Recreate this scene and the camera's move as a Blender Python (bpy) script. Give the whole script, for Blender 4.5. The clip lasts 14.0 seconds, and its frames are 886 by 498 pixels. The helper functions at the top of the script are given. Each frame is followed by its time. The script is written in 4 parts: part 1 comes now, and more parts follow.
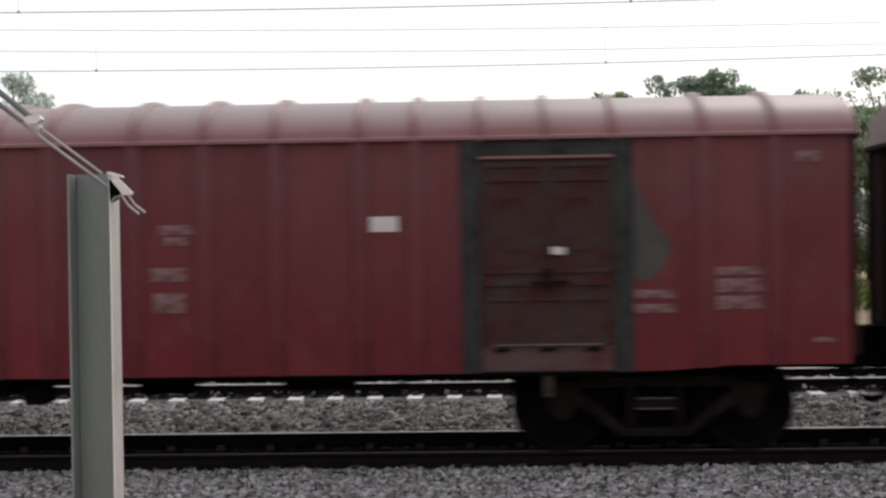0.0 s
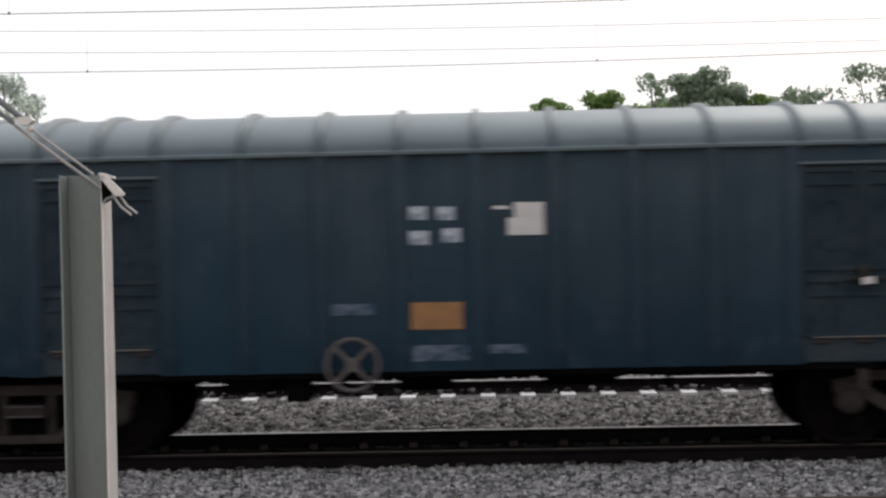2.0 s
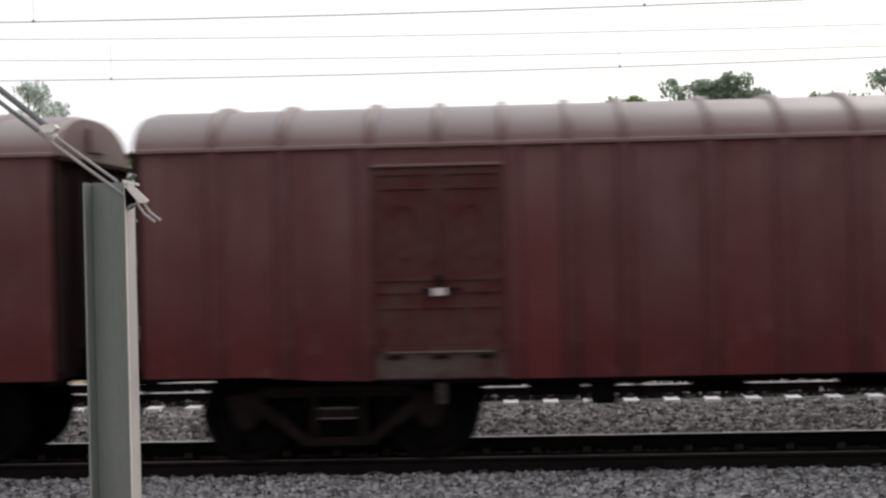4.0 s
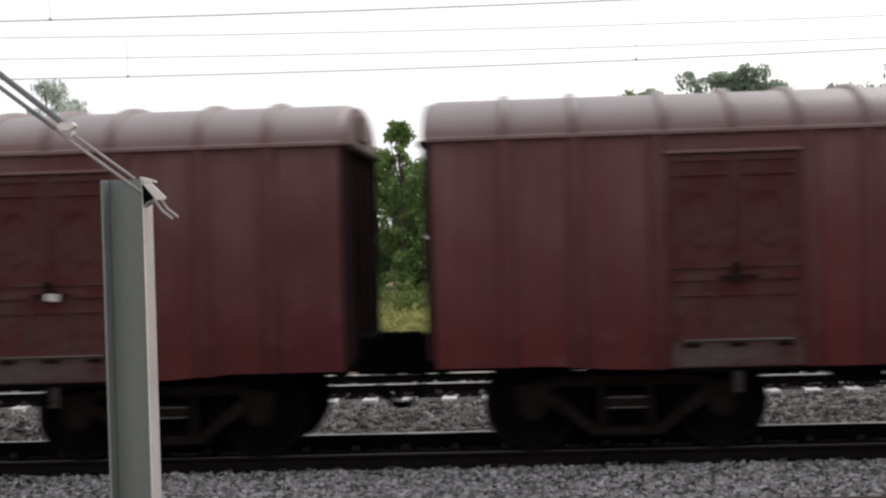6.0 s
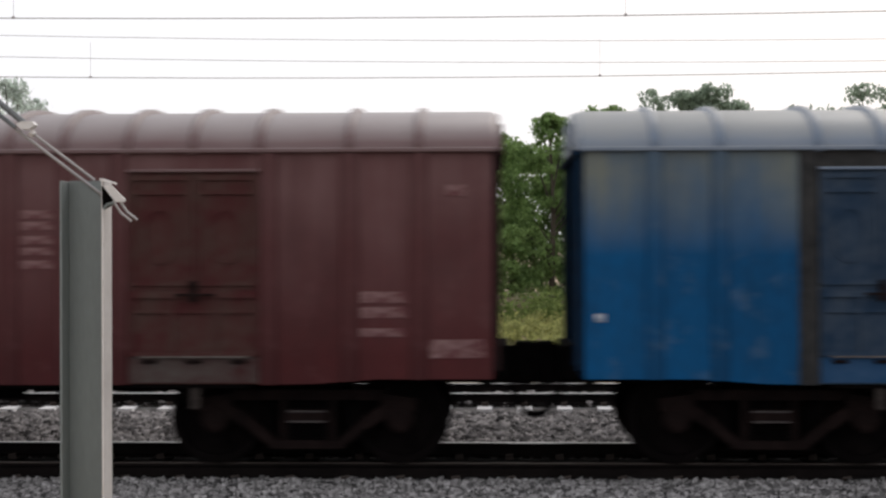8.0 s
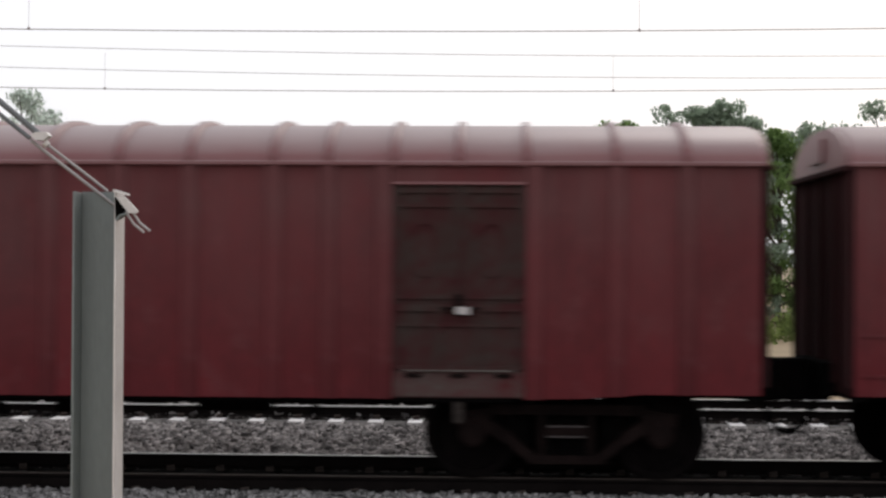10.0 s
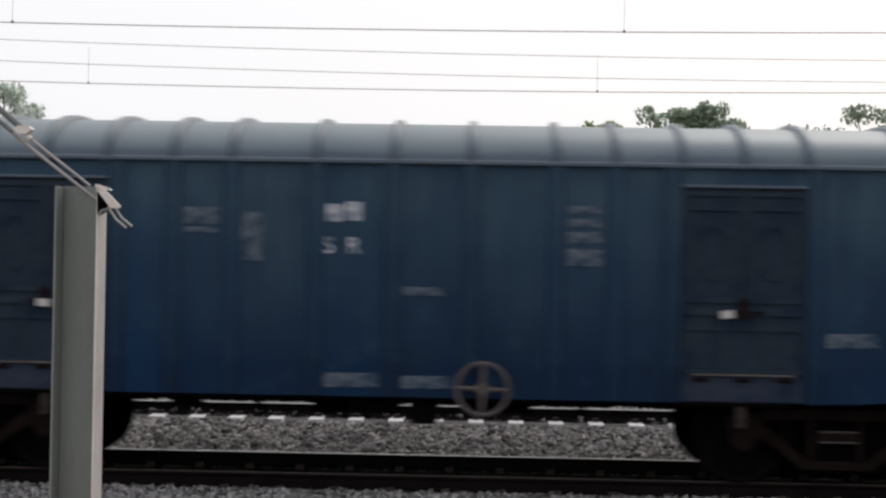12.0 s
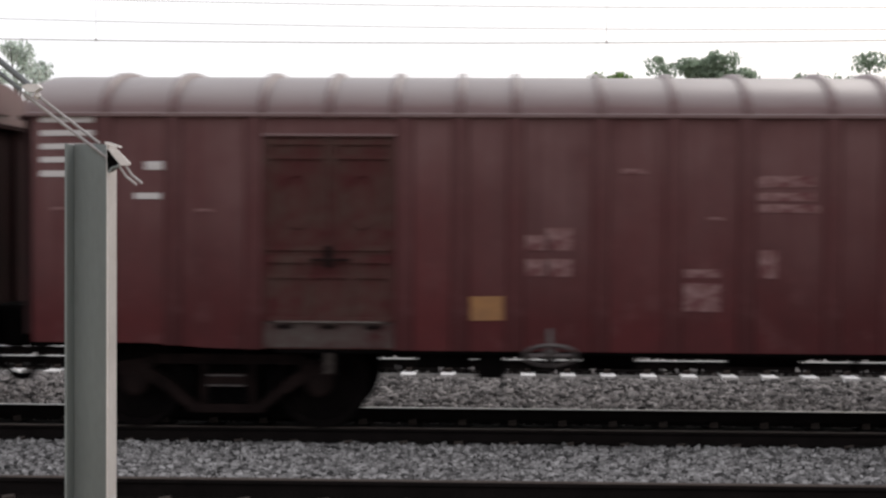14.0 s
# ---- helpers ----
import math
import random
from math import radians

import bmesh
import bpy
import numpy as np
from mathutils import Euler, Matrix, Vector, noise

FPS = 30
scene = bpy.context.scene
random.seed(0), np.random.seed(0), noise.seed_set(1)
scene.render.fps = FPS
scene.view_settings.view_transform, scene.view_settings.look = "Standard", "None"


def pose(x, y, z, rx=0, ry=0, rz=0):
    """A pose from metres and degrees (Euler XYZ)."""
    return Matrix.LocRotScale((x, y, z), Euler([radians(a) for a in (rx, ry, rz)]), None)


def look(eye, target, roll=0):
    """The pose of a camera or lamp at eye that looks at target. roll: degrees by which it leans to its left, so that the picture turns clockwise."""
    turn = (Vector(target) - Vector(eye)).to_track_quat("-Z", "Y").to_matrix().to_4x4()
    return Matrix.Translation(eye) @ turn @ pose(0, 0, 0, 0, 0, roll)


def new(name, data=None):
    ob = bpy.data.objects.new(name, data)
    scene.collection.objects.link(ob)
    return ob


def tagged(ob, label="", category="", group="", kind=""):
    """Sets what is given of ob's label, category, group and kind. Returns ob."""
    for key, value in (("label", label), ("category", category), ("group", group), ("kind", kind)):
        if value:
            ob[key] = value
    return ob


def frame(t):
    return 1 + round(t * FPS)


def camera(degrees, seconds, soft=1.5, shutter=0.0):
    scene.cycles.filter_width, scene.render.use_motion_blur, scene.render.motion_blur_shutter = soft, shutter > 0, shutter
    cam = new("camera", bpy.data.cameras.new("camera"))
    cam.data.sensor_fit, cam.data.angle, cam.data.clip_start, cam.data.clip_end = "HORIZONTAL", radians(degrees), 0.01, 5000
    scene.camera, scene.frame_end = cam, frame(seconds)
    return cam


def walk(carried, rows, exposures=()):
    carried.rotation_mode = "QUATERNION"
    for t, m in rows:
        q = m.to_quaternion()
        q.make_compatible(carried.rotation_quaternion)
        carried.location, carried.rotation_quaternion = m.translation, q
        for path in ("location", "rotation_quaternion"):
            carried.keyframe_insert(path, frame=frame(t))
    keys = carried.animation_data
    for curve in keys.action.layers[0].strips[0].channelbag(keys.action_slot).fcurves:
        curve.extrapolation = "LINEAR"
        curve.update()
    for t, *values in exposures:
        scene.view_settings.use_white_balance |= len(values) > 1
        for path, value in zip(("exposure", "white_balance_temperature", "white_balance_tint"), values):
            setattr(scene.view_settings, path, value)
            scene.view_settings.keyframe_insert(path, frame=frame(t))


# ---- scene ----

# ---------------------------------------------------------------- camera
EYE = (0.0, 0.0, 2.32)
cam = camera(32.4, 14.0, soft=2.5, shutter=0.16)
TURNS = [(0, 2.183, -0.39, 0.859), (0.5, 1.791, -0.293, 0.718), (1, 2.082, -0.338, 0.804), (1.5, 2.093, -0.21, 0.991),
         (2, 1.904, -0.437, 1.225), (2.5, 2.163, -0.458, 1.222), (2.7, 2.406, -0.358, 1.265), (5, 2.785, -0.159, 1.296),
         (5.5, 2.80, -0.238, 1.401), (6, 3.406, -0.356, 1.706), (6.5, 3.04, 0.006, 1.841), (7, 1.959, -0.415, 0.575),
         (7.5, 1.967, 0.03, 0.171), (8, 1.889, 0.018, 0.152), (8.2, 1.916, 0.619, 0.278), (10.3, 2.324, 0.525, -0.421),
         (10.5, 2.222, 0.863, -0.534), (11, 2.094, 0.907, -0.445), (11.5, 1.967, 0.908, -0.622), (12, 1.673, 0.494, -0.972),
         (12.5, 2.085, -0.292, 0.253), (13, 1.927, -0.967, -0.114), (13.5, 2.082, -1.55, -0.168), (14, 2.068, -1.257, -0.311)]
walk(cam, [(t, pose(*EYE, 90 + pitch, roll, yaw)) for t, yaw, pitch, roll in TURNS],
     [(0, 0.0), (7.0, 0.0), (8.0, -0.08), (10.5, -0.12), (11.0, -0.22), (11.5, -0.30), (12.0, -0.18), (12.5, 0.05), (13.0, 0.0), (14.0, 0.04)])

# ---------------------------------------------------------------- light
scene.view_settings.exposure = 0.0
world = bpy.data.worlds.new("sky")
scene.world = world
world.use_nodes = True
wn, wl = world.node_tree.nodes, world.node_tree.links
sky = wn.new("ShaderNodeTexSky")
sky.sky_type, sky.sun_disc = "NISHITA", False
sky.sun_elevation, sky.sun_rotation = radians(28), radians(35)
sky.dust_density, sky.air_density = 6.0, 1.5
veil = wn.new("ShaderNodeMix")
veil.data_type = "RGBA"
veil.inputs["Factor"].default_value = 0.85
veil.inputs[7].default_value = (12.0, 12.0, 12.5, 1)
wl.new(sky.outputs["Color"], veil.inputs[6])
wl.new(veil.outputs[2], wn["Background"].inputs["Color"])
wn["Background"].inputs["Strength"].default_value = 0.1
sun_data = bpy.data.lights.new("sun", "SUN")
sun_data.energy, sun_data.angle, sun_data.color = 0.6, radians(25), (1.0, 0.95, 0.9)
sun = new("sun", sun_data)
sun.matrix_world = look((20, 60, 40), (0, 17, 0))


# ---------------------------------------------------------------- materials
def shade(name, colour, second, rough=0.7, metal=0.0, grain=30.0, patch=1.5, bump=0.3, spread=0.6, islands=0.0, stretch=(1, 1, 1), objects=0.0, shine=0.5):
    """Two colours blended by patches and grain, with a fine relief."""
    m = bpy.data.materials.new(name)
    m.use_nodes = True
    n, l = m.node_tree.nodes, m.node_tree.links
    b = n["Principled BSDF"]
    b.inputs["Roughness"].default_value, b.inputs["Metallic"].default_value = rough, metal
    b.inputs["Specular IOR Level"].default_value = shine
    co = n.new("ShaderNodeTexCoord")
    mp = n.new("ShaderNodeMapping")
    mp.inputs["Scale"].default_value = stretch
    l.new(co.outputs["Object"], mp.inputs["Vector"])
    big, small = n.new("ShaderNodeTexNoise"), n.new("ShaderNodeTexNoise")
    big.inputs["Scale"].default_value, small.inputs["Scale"].default_value = patch, grain
    big.inputs["Detail"].default_value, small.inputs["Detail"].default_value = 5, 3
    l.new(mp.outputs[0], big.inputs["Vector"])
    l.new(mp.outputs[0], small.inputs["Vector"])
    add = n.new("ShaderNodeMath")
    add.operation = "ADD"
    half = n.new("ShaderNodeMath")
    half.operation, half.inputs[1].default_value = "MULTIPLY", 0.5
    l.new(small.outputs[0], half.inputs[0])
    l.new(big.outputs[0], add.inputs[0])
    l.new(half.outputs[0], add.inputs[1])
    ramp = n.new("ShaderNodeMapRange")
    ramp.inputs["From Min"].default_value, ramp.inputs["From Max"].default_value = 0.75 - spread / 2, 0.75 + spread / 2
    l.new(add.outputs[0], ramp.inputs["Value"])
    mix = n.new("ShaderNodeMix")
    mix.data_type = "RGBA"
    mix.inputs[6].default_value, mix.inputs[7].default_value = (*colour, 1), (*second, 1)
    l.new(ramp.outputs[0], mix.inputs["Factor"])
    last = mix.outputs[2]
    if islands or objects:
        source = n.new("ShaderNodeNewGeometry").outputs["Random Per Island"] if islands else n.new("ShaderNodeObjectInfo").outputs["Random"]
        value = n.new("ShaderNodeMapRange")
        value.inputs["To Min"].default_value, value.inputs["To Max"].default_value = 1 - (islands or objects), 1 + (islands or objects)
        l.new(source, value.inputs["Value"])
        hsv = n.new("ShaderNodeHueSaturation")
        l.new(value.outputs[0], hsv.inputs["Value"])
        l.new(last, hsv.inputs["Color"])
        last = hsv.outputs[0]
    l.new(last, b.inputs["Base Color"])
    if bump:
        bp = n.new("ShaderNodeBump")
        bp.inputs["Strength"].default_value, bp.inputs["Distance"].default_value = bump, 0.01
        l.new(small.outputs[0], bp.inputs["Height"])
        l.new(bp.outputs[0], b.inputs["Normal"])
    return m


def mixed(a, b, k):
    return tuple(p + (q - p) * k for p, q in zip(a, b))


def weathered(name, base, second, pale_tone, amount, low=1.2):
    """Sheet paint with patches, and a pale streaky wash that puts brighter upper sides into the colour."""
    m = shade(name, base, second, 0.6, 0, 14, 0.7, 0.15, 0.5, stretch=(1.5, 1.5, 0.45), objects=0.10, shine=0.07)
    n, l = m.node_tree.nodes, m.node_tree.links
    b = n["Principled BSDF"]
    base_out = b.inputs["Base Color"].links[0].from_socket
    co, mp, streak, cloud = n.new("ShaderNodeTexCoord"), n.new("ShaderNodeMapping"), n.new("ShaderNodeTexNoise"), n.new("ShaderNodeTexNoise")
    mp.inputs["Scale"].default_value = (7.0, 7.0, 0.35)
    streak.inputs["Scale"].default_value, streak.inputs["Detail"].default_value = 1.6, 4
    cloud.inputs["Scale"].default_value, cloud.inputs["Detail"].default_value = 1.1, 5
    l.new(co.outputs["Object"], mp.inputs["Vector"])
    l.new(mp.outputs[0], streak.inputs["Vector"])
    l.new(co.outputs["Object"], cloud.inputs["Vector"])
    split, eave_pale, mul, mul2 = n.new("ShaderNodeSeparateXYZ"), n.new("ShaderNodeMapRange"), n.new("ShaderNodeMath"), n.new("ShaderNodeMath")
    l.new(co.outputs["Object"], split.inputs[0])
    l.new(split.outputs["Z"], eave_pale.inputs["Value"])
    # Paint lightens with height, so the upper sides look more brightly lit.
    eave_pale.inputs["From Min"].default_value, eave_pale.inputs["From Max"].default_value = low, 3.1
    eave_pale.inputs["To Min"].default_value, eave_pale.inputs["To Max"].default_value = 0.02, 1.65
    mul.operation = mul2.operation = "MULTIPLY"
    l.new(eave_pale.outputs[0], mul.inputs[0])
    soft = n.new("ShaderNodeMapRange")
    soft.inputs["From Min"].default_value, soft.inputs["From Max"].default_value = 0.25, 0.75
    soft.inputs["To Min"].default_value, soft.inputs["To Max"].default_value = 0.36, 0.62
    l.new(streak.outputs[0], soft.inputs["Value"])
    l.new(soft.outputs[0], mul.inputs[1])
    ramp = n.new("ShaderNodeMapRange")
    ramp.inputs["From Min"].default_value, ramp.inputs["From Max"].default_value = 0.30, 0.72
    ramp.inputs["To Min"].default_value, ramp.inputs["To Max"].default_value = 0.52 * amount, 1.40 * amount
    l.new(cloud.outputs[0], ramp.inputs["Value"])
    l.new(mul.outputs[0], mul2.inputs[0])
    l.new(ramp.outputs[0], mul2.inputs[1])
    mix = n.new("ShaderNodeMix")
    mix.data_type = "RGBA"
    mix.inputs[7].default_value = (*pale_tone, 1)
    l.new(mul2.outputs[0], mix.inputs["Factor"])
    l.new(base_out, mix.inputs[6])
    scuff, thin, worn = n.new("ShaderNodeTexNoise"), n.new("ShaderNodeMapRange"), n.new("ShaderNodeMix")
    scuff.inputs["Scale"].default_value, scuff.inputs["Detail"].default_value, scuff.inputs["Roughness"].default_value = 2.6, 8, 0.62
    thin.inputs["From Min"].default_value, thin.inputs["From Max"].default_value, thin.inputs["To Max"].default_value = 0.55, 0.72, 0.42
    l.new(co.outputs["Object"], scuff.inputs["Vector"])
    l.new(scuff.outputs[0], thin.inputs["Value"])
    worn.data_type = "RGBA"
    worn.inputs[7].default_value = (*mixed(base, pale_tone, 0.6), 1)
    l.new(thin.outputs[0], worn.inputs["Factor"])
    l.new(mix.outputs[2], worn.inputs[6])
    l.new(worn.outputs[2], b.inputs["Base Color"])
    return m


def dusty_toplit(name, base, second, pale_tone, amount):
    """Dusty roof paint, lightened where the sheet lies flat: sky light put into the colour."""
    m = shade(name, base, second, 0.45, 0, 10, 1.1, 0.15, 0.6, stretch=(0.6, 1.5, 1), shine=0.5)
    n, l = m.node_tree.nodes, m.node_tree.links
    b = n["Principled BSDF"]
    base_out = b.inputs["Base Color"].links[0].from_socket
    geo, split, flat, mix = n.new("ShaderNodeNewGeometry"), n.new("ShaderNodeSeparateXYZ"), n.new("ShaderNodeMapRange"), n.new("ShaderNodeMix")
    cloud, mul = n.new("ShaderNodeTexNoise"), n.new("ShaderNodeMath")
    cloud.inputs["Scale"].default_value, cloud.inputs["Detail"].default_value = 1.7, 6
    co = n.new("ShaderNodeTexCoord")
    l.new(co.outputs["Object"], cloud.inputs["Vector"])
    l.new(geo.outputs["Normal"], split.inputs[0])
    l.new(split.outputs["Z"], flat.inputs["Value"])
    # The more a face looks up, the lighter its painted tone.
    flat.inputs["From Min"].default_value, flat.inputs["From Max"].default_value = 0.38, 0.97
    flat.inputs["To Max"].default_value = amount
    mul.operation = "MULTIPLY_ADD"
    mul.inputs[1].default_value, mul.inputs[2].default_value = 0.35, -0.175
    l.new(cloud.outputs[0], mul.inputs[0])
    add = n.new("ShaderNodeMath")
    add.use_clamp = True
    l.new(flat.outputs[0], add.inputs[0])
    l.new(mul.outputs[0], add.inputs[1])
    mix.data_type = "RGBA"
    mix.inputs[7].default_value = (*pale_tone, 1)
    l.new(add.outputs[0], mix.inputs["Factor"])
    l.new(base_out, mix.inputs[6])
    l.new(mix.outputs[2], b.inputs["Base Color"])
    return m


def livery(name, base):
    """Worn wagon paint: streaked sheets lightened towards the eaves, dusty roof lightened on top, shaded ends, grimy
    door.
    """
    blue = base[2] > base[0]
    pale_tone = (0.275, 0.268, 0.245) if name == "bright_blue" else (0.215, 0.255, 0.265) if blue else (0.285, 0.228, 0.225) if name == "red" else (0.275, 0.243, 0.238)
    grime_shade = (0.010, 0.012, 0.016) if blue else (0.016, 0.013, 0.013)
    stain = (0.072, 0.075, 0.066) if name == "indigo" else (0.060, 0.066, 0.070) if name == "bright_blue" else (0.036, 0.046, 0.050) if blue else (0.048, 0.036, 0.032) if name in ("red", "brick") else (0.062, 0.046, 0.038)
    eave_pale = (0.065, 0.105, 0.140) if blue else (0.145, 0.080, 0.079)
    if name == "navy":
        eave_pale = (0.050, 0.088, 0.122)
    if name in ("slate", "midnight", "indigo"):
        eave_pale = (0.062, 0.080, 0.095)
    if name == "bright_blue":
        eave_pale = (0.155, 0.165, 0.145)
    return {"sheet": weathered(name + "_paint", base, mixed(base, grime_shade, 0.5), eave_pale, 0.60 if name == "slate" else 1.0 if name == "bright_blue" else 0.80 if blue else {"red": 0.48, "maroon": 0.82, "brown": 0.95}.get(name, 1.0), 2.25 if name == "bright_blue" else 1.2),
            "rib": weathered(name + "_rib_paint", mixed(base, grime_shade, 0.18), mixed(base, grime_shade, 0.55), eave_pale, 0.7, 2.25 if name == "bright_blue" else 1.2),
            # End walls go nearly black: shade of the gap between wagons painted in.
            "end": shade(name + "_shaded_end_paint", mixed(base, grime_shade, 0.80), mixed(base, grime_shade, 0.93), 0.8, 0, 14, 2, 0.2, 0.5, shine=0.03),
            "roof": dusty_toplit(name + "_roof_paint", mixed(base, pale_tone, 0.62 if name == "bright_blue" else 0.30), mixed(base, pale_tone, 0.42 if name == "bright_blue" else 0.16), mixed(base, pale_tone, 1.05), 0.75),
            "roof_rib": dusty_toplit(name + "_roof_rib_paint", mixed(base, pale_tone, 0.50 if name == "bright_blue" else 0.24), mixed(base, pale_tone, 0.38 if name == "bright_blue" else 0.13), mixed(base, pale_tone, 0.95), 0.7),
            "sill": shade(name + "_sill_paint", mixed(base, (0.085, 0.078, 0.070), 0.45 if blue else 1.0), mixed(base, grime_shade, 0.5), 0.8, 0, 18, 3, 0.2, 0.6, shine=0.1),
            "door": shade(name + "_door_paint", mixed(base, grime_shade, 0.80 if name == "bright_blue" else 0.55 if blue else 0.74 if name in ("red", "brick") else 0.35), mixed(base, stain, 0.85 if blue else 1.0 if name in ("red", "brick") else 0.75), 0.7, 0, 7, 1.8, 0.3, 0.55 if blue else 0.34, shine=0.05)}


LIVERIES = {"maroon": livery("maroon", (0.090, 0.0185, 0.0190)), "red": livery("red", (0.150, 0.0235, 0.028)), "brick": livery("brick", (0.130, 0.030, 0.033)),
            "brown": livery("brown", (0.082, 0.0195, 0.0205)), "blue": livery("blue", (0.004, 0.043, 0.120)), "slate": livery("slate", (0.010, 0.028, 0.044)),
            "indigo": livery("indigo", (0.011, 0.026, 0.054)), "bright_blue": livery("bright_blue", (0.002, 0.080, 0.215)), "navy": livery("navy", (0.006, 0.025, 0.066)),
            "midnight": livery("midnight", (0.010, 0.026, 0.056))}
# Iron, wheels and underframe near black: shade beneath the wagons put into the colours.
IRON = shade("shaded_grimy_bogie_iron", (0.004, 0.003, 0.003), (0.020, 0.0125, 0.0115), 0.8, 0.0, 40, 4, 0.4, shine=0.03)
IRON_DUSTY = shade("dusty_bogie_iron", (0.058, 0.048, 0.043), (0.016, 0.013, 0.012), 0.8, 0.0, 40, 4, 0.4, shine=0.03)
WHEEL = shade("shaded_worn_wheel_steel", (0.0025, 0.0022, 0.0022), (0.008, 0.006, 0.006), 0.85, 0.0, 30, 4, 0.2, shine=0.01)
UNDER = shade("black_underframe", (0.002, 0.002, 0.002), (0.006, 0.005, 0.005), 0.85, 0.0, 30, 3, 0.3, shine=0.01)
WHITE = shade("faded_white_paint", (0.55, 0.53, 0.52), (0.42, 0.38, 0.37), 0.7, 0, 40, 6, 0.1)
PALE = shade("worn_pale_lettering", (0.215, 0.132, 0.128), (0.10, 0.036, 0.038), 0.7, 0, 20, 7, 0.1, 0.3, shine=0.1)
LETTER = shade("worn_white_lettering", (0.50, 0.51, 0.54), (0.11, 0.14, 0.19), 0.7, 0, 20, 7, 0.1, 0.4, shine=0.1)
PALE_BLUE = shade("faint_grey_lettering", (0.115, 0.135, 0.165), (0.022, 0.042, 0.072), 0.7, 0, 20, 7, 0.1, 0.3, shine=0.1)
OCHRE = shade("ochre_panel_paint", (0.30, 0.140, 0.042), (0.17, 0.080, 0.036), 0.7, 0, 40, 6, 0.1)
SOOT = shade("smeared_grey_tar", (0.060, 0.052, 0.049), (0.022, 0.020, 0.020), 0.8, 0, 25, 3, 0.2)
DULLTOP = shade("dull_rusty_rail_head", (0.075, 0.060, 0.053), (0.040, 0.031, 0.027), 0.75, 0.0, 60, 3, 0.2, shine=0.1)
RAILTOP = shade("polished_rail_head", (0.55, 0.53, 0.52), (0.40, 0.38, 0.37), 0.28, 1.0, 60, 3, 0.05)
RAIL = shade("rusty_rail_web", (0.005, 0.0042, 0.004), (0.012, 0.0095, 0.009), 0.9, 0.0, 50, 3, 0.4, shine=0.03)
CONCRETE = shade("pale_sleeper_concrete", (0.74, 0.72, 0.71), (0.58, 0.56, 0.55), 0.9, 0, 40, 5, 0.3, objects=0.12)
STONE = shade("grey_ballast_stone", (0.300, 0.290, 0.288), (0.092, 0.086, 0.085), 0.9, 0, 60, 9, 0.5, islands=0.85, shine=0.1)
STONE_BROWN = shade("brownish_ballast_stone", (0.250, 0.232, 0.225), (0.060, 0.054, 0.052), 0.9, 0, 60, 9, 0.5, islands=0.85, shine=0.1)
TAR = shade("dark_tarred_frame", (0.018, 0.018, 0.019), (0.046, 0.045, 0.044), 0.7, 0, 12, 3, 0.2, shine=0.1)
# Near-black tone that holds oil stain and the shade under the train.
OIL_SHADE = shade("oily_shaded_ballast", (0.009, 0.008, 0.008), (0.004, 0.004, 0.004), 0.9, 0, 16, 7, 1.0, 0.5, shine=0.02)
BED = shade("ballast_bed", (0.16, 0.148, 0.14), (0.05, 0.045, 0.042), 0.95, 0, 16, 7, 1.0, 0.5)
EARTH = shade("dry_tan_earth", (0.34, 0.25, 0.16), (0.22, 0.17, 0.10), 0.95, 0, 6, 0.25, 0.5)
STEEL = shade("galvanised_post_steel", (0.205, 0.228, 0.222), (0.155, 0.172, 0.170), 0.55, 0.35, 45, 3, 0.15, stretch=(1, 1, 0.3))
STEEL_PALE_LIT = shade("pale_lit_galvanised_steel", (0.66, 0.63, 0.61), (0.52, 0.49, 0.47), 0.5, 0.3, 45, 5, 0.15)
CABLE_LIGHT = shade("bright_stay_strand", (0.40, 0.38, 0.38), (0.26, 0.25, 0.25), 0.5, 0.3, 80, 5, 0.3)
CABLE = shade("grey_stay_cable", (0.17, 0.18, 0.185), (0.10, 0.105, 0.11), 0.5, 0.3, 80, 5, 0.3)
WIRE = shade("overhead_copper_wire", (0.30, 0.24, 0.22), (0.22, 0.18, 0.17), 0.6, 0.2, 80, 5, 0.0)
BARK = shade("tree_bark", (0.09, 0.07, 0.05), (0.05, 0.04, 0.03), 0.9, 0, 20, 3, 0.8, stretch=(1, 1, 0.2))


def leafy(name, colour, second):
    """Leaf material: half of the light passes through."""
    m = shade(name, colour, second, 0.7, 0, 5, 0.5, 0.0, islands=0.35, shine=0.1)
    n, l = m.node_tree.nodes, m.node_tree.links
    base = n["Principled BSDF"].inputs["Base Color"].links[0].from_socket
    glow, both = n.new("ShaderNodeBsdfTranslucent"), n.new("ShaderNodeMixShader")
    both.inputs[0].default_value = 0.5
    l.new(base, glow.inputs["Color"])
    l.new(n["Principled BSDF"].outputs[0], both.inputs[1])
    l.new(glow.outputs[0], both.inputs[2])
    l.new(both.outputs[0], n["Material Output"].inputs["Surface"])
    return m


LEAF = leafy("tree_leaves", (0.250, 0.350, 0.135), (0.150, 0.240, 0.080))
# Next two leaf colours are greyed and paled: haze and sky glare painted in.
LEAF_HAZED = leafy("hazed_tree_leaves", (0.35, 0.425, 0.325), (0.24, 0.30, 0.22))
LEAF_GLARE = leafy("glare_paled_tree_leaves", (0.68, 0.74, 0.68), (0.54, 0.60, 0.54))
DRY = leafy("dry_yellow_grass", (0.38, 0.37, 0.15), (0.23, 0.26, 0.09))
GRASS = leafy("pale_green_grass", (0.19, 0.23, 0.08), (0.12, 0.17, 0.05))


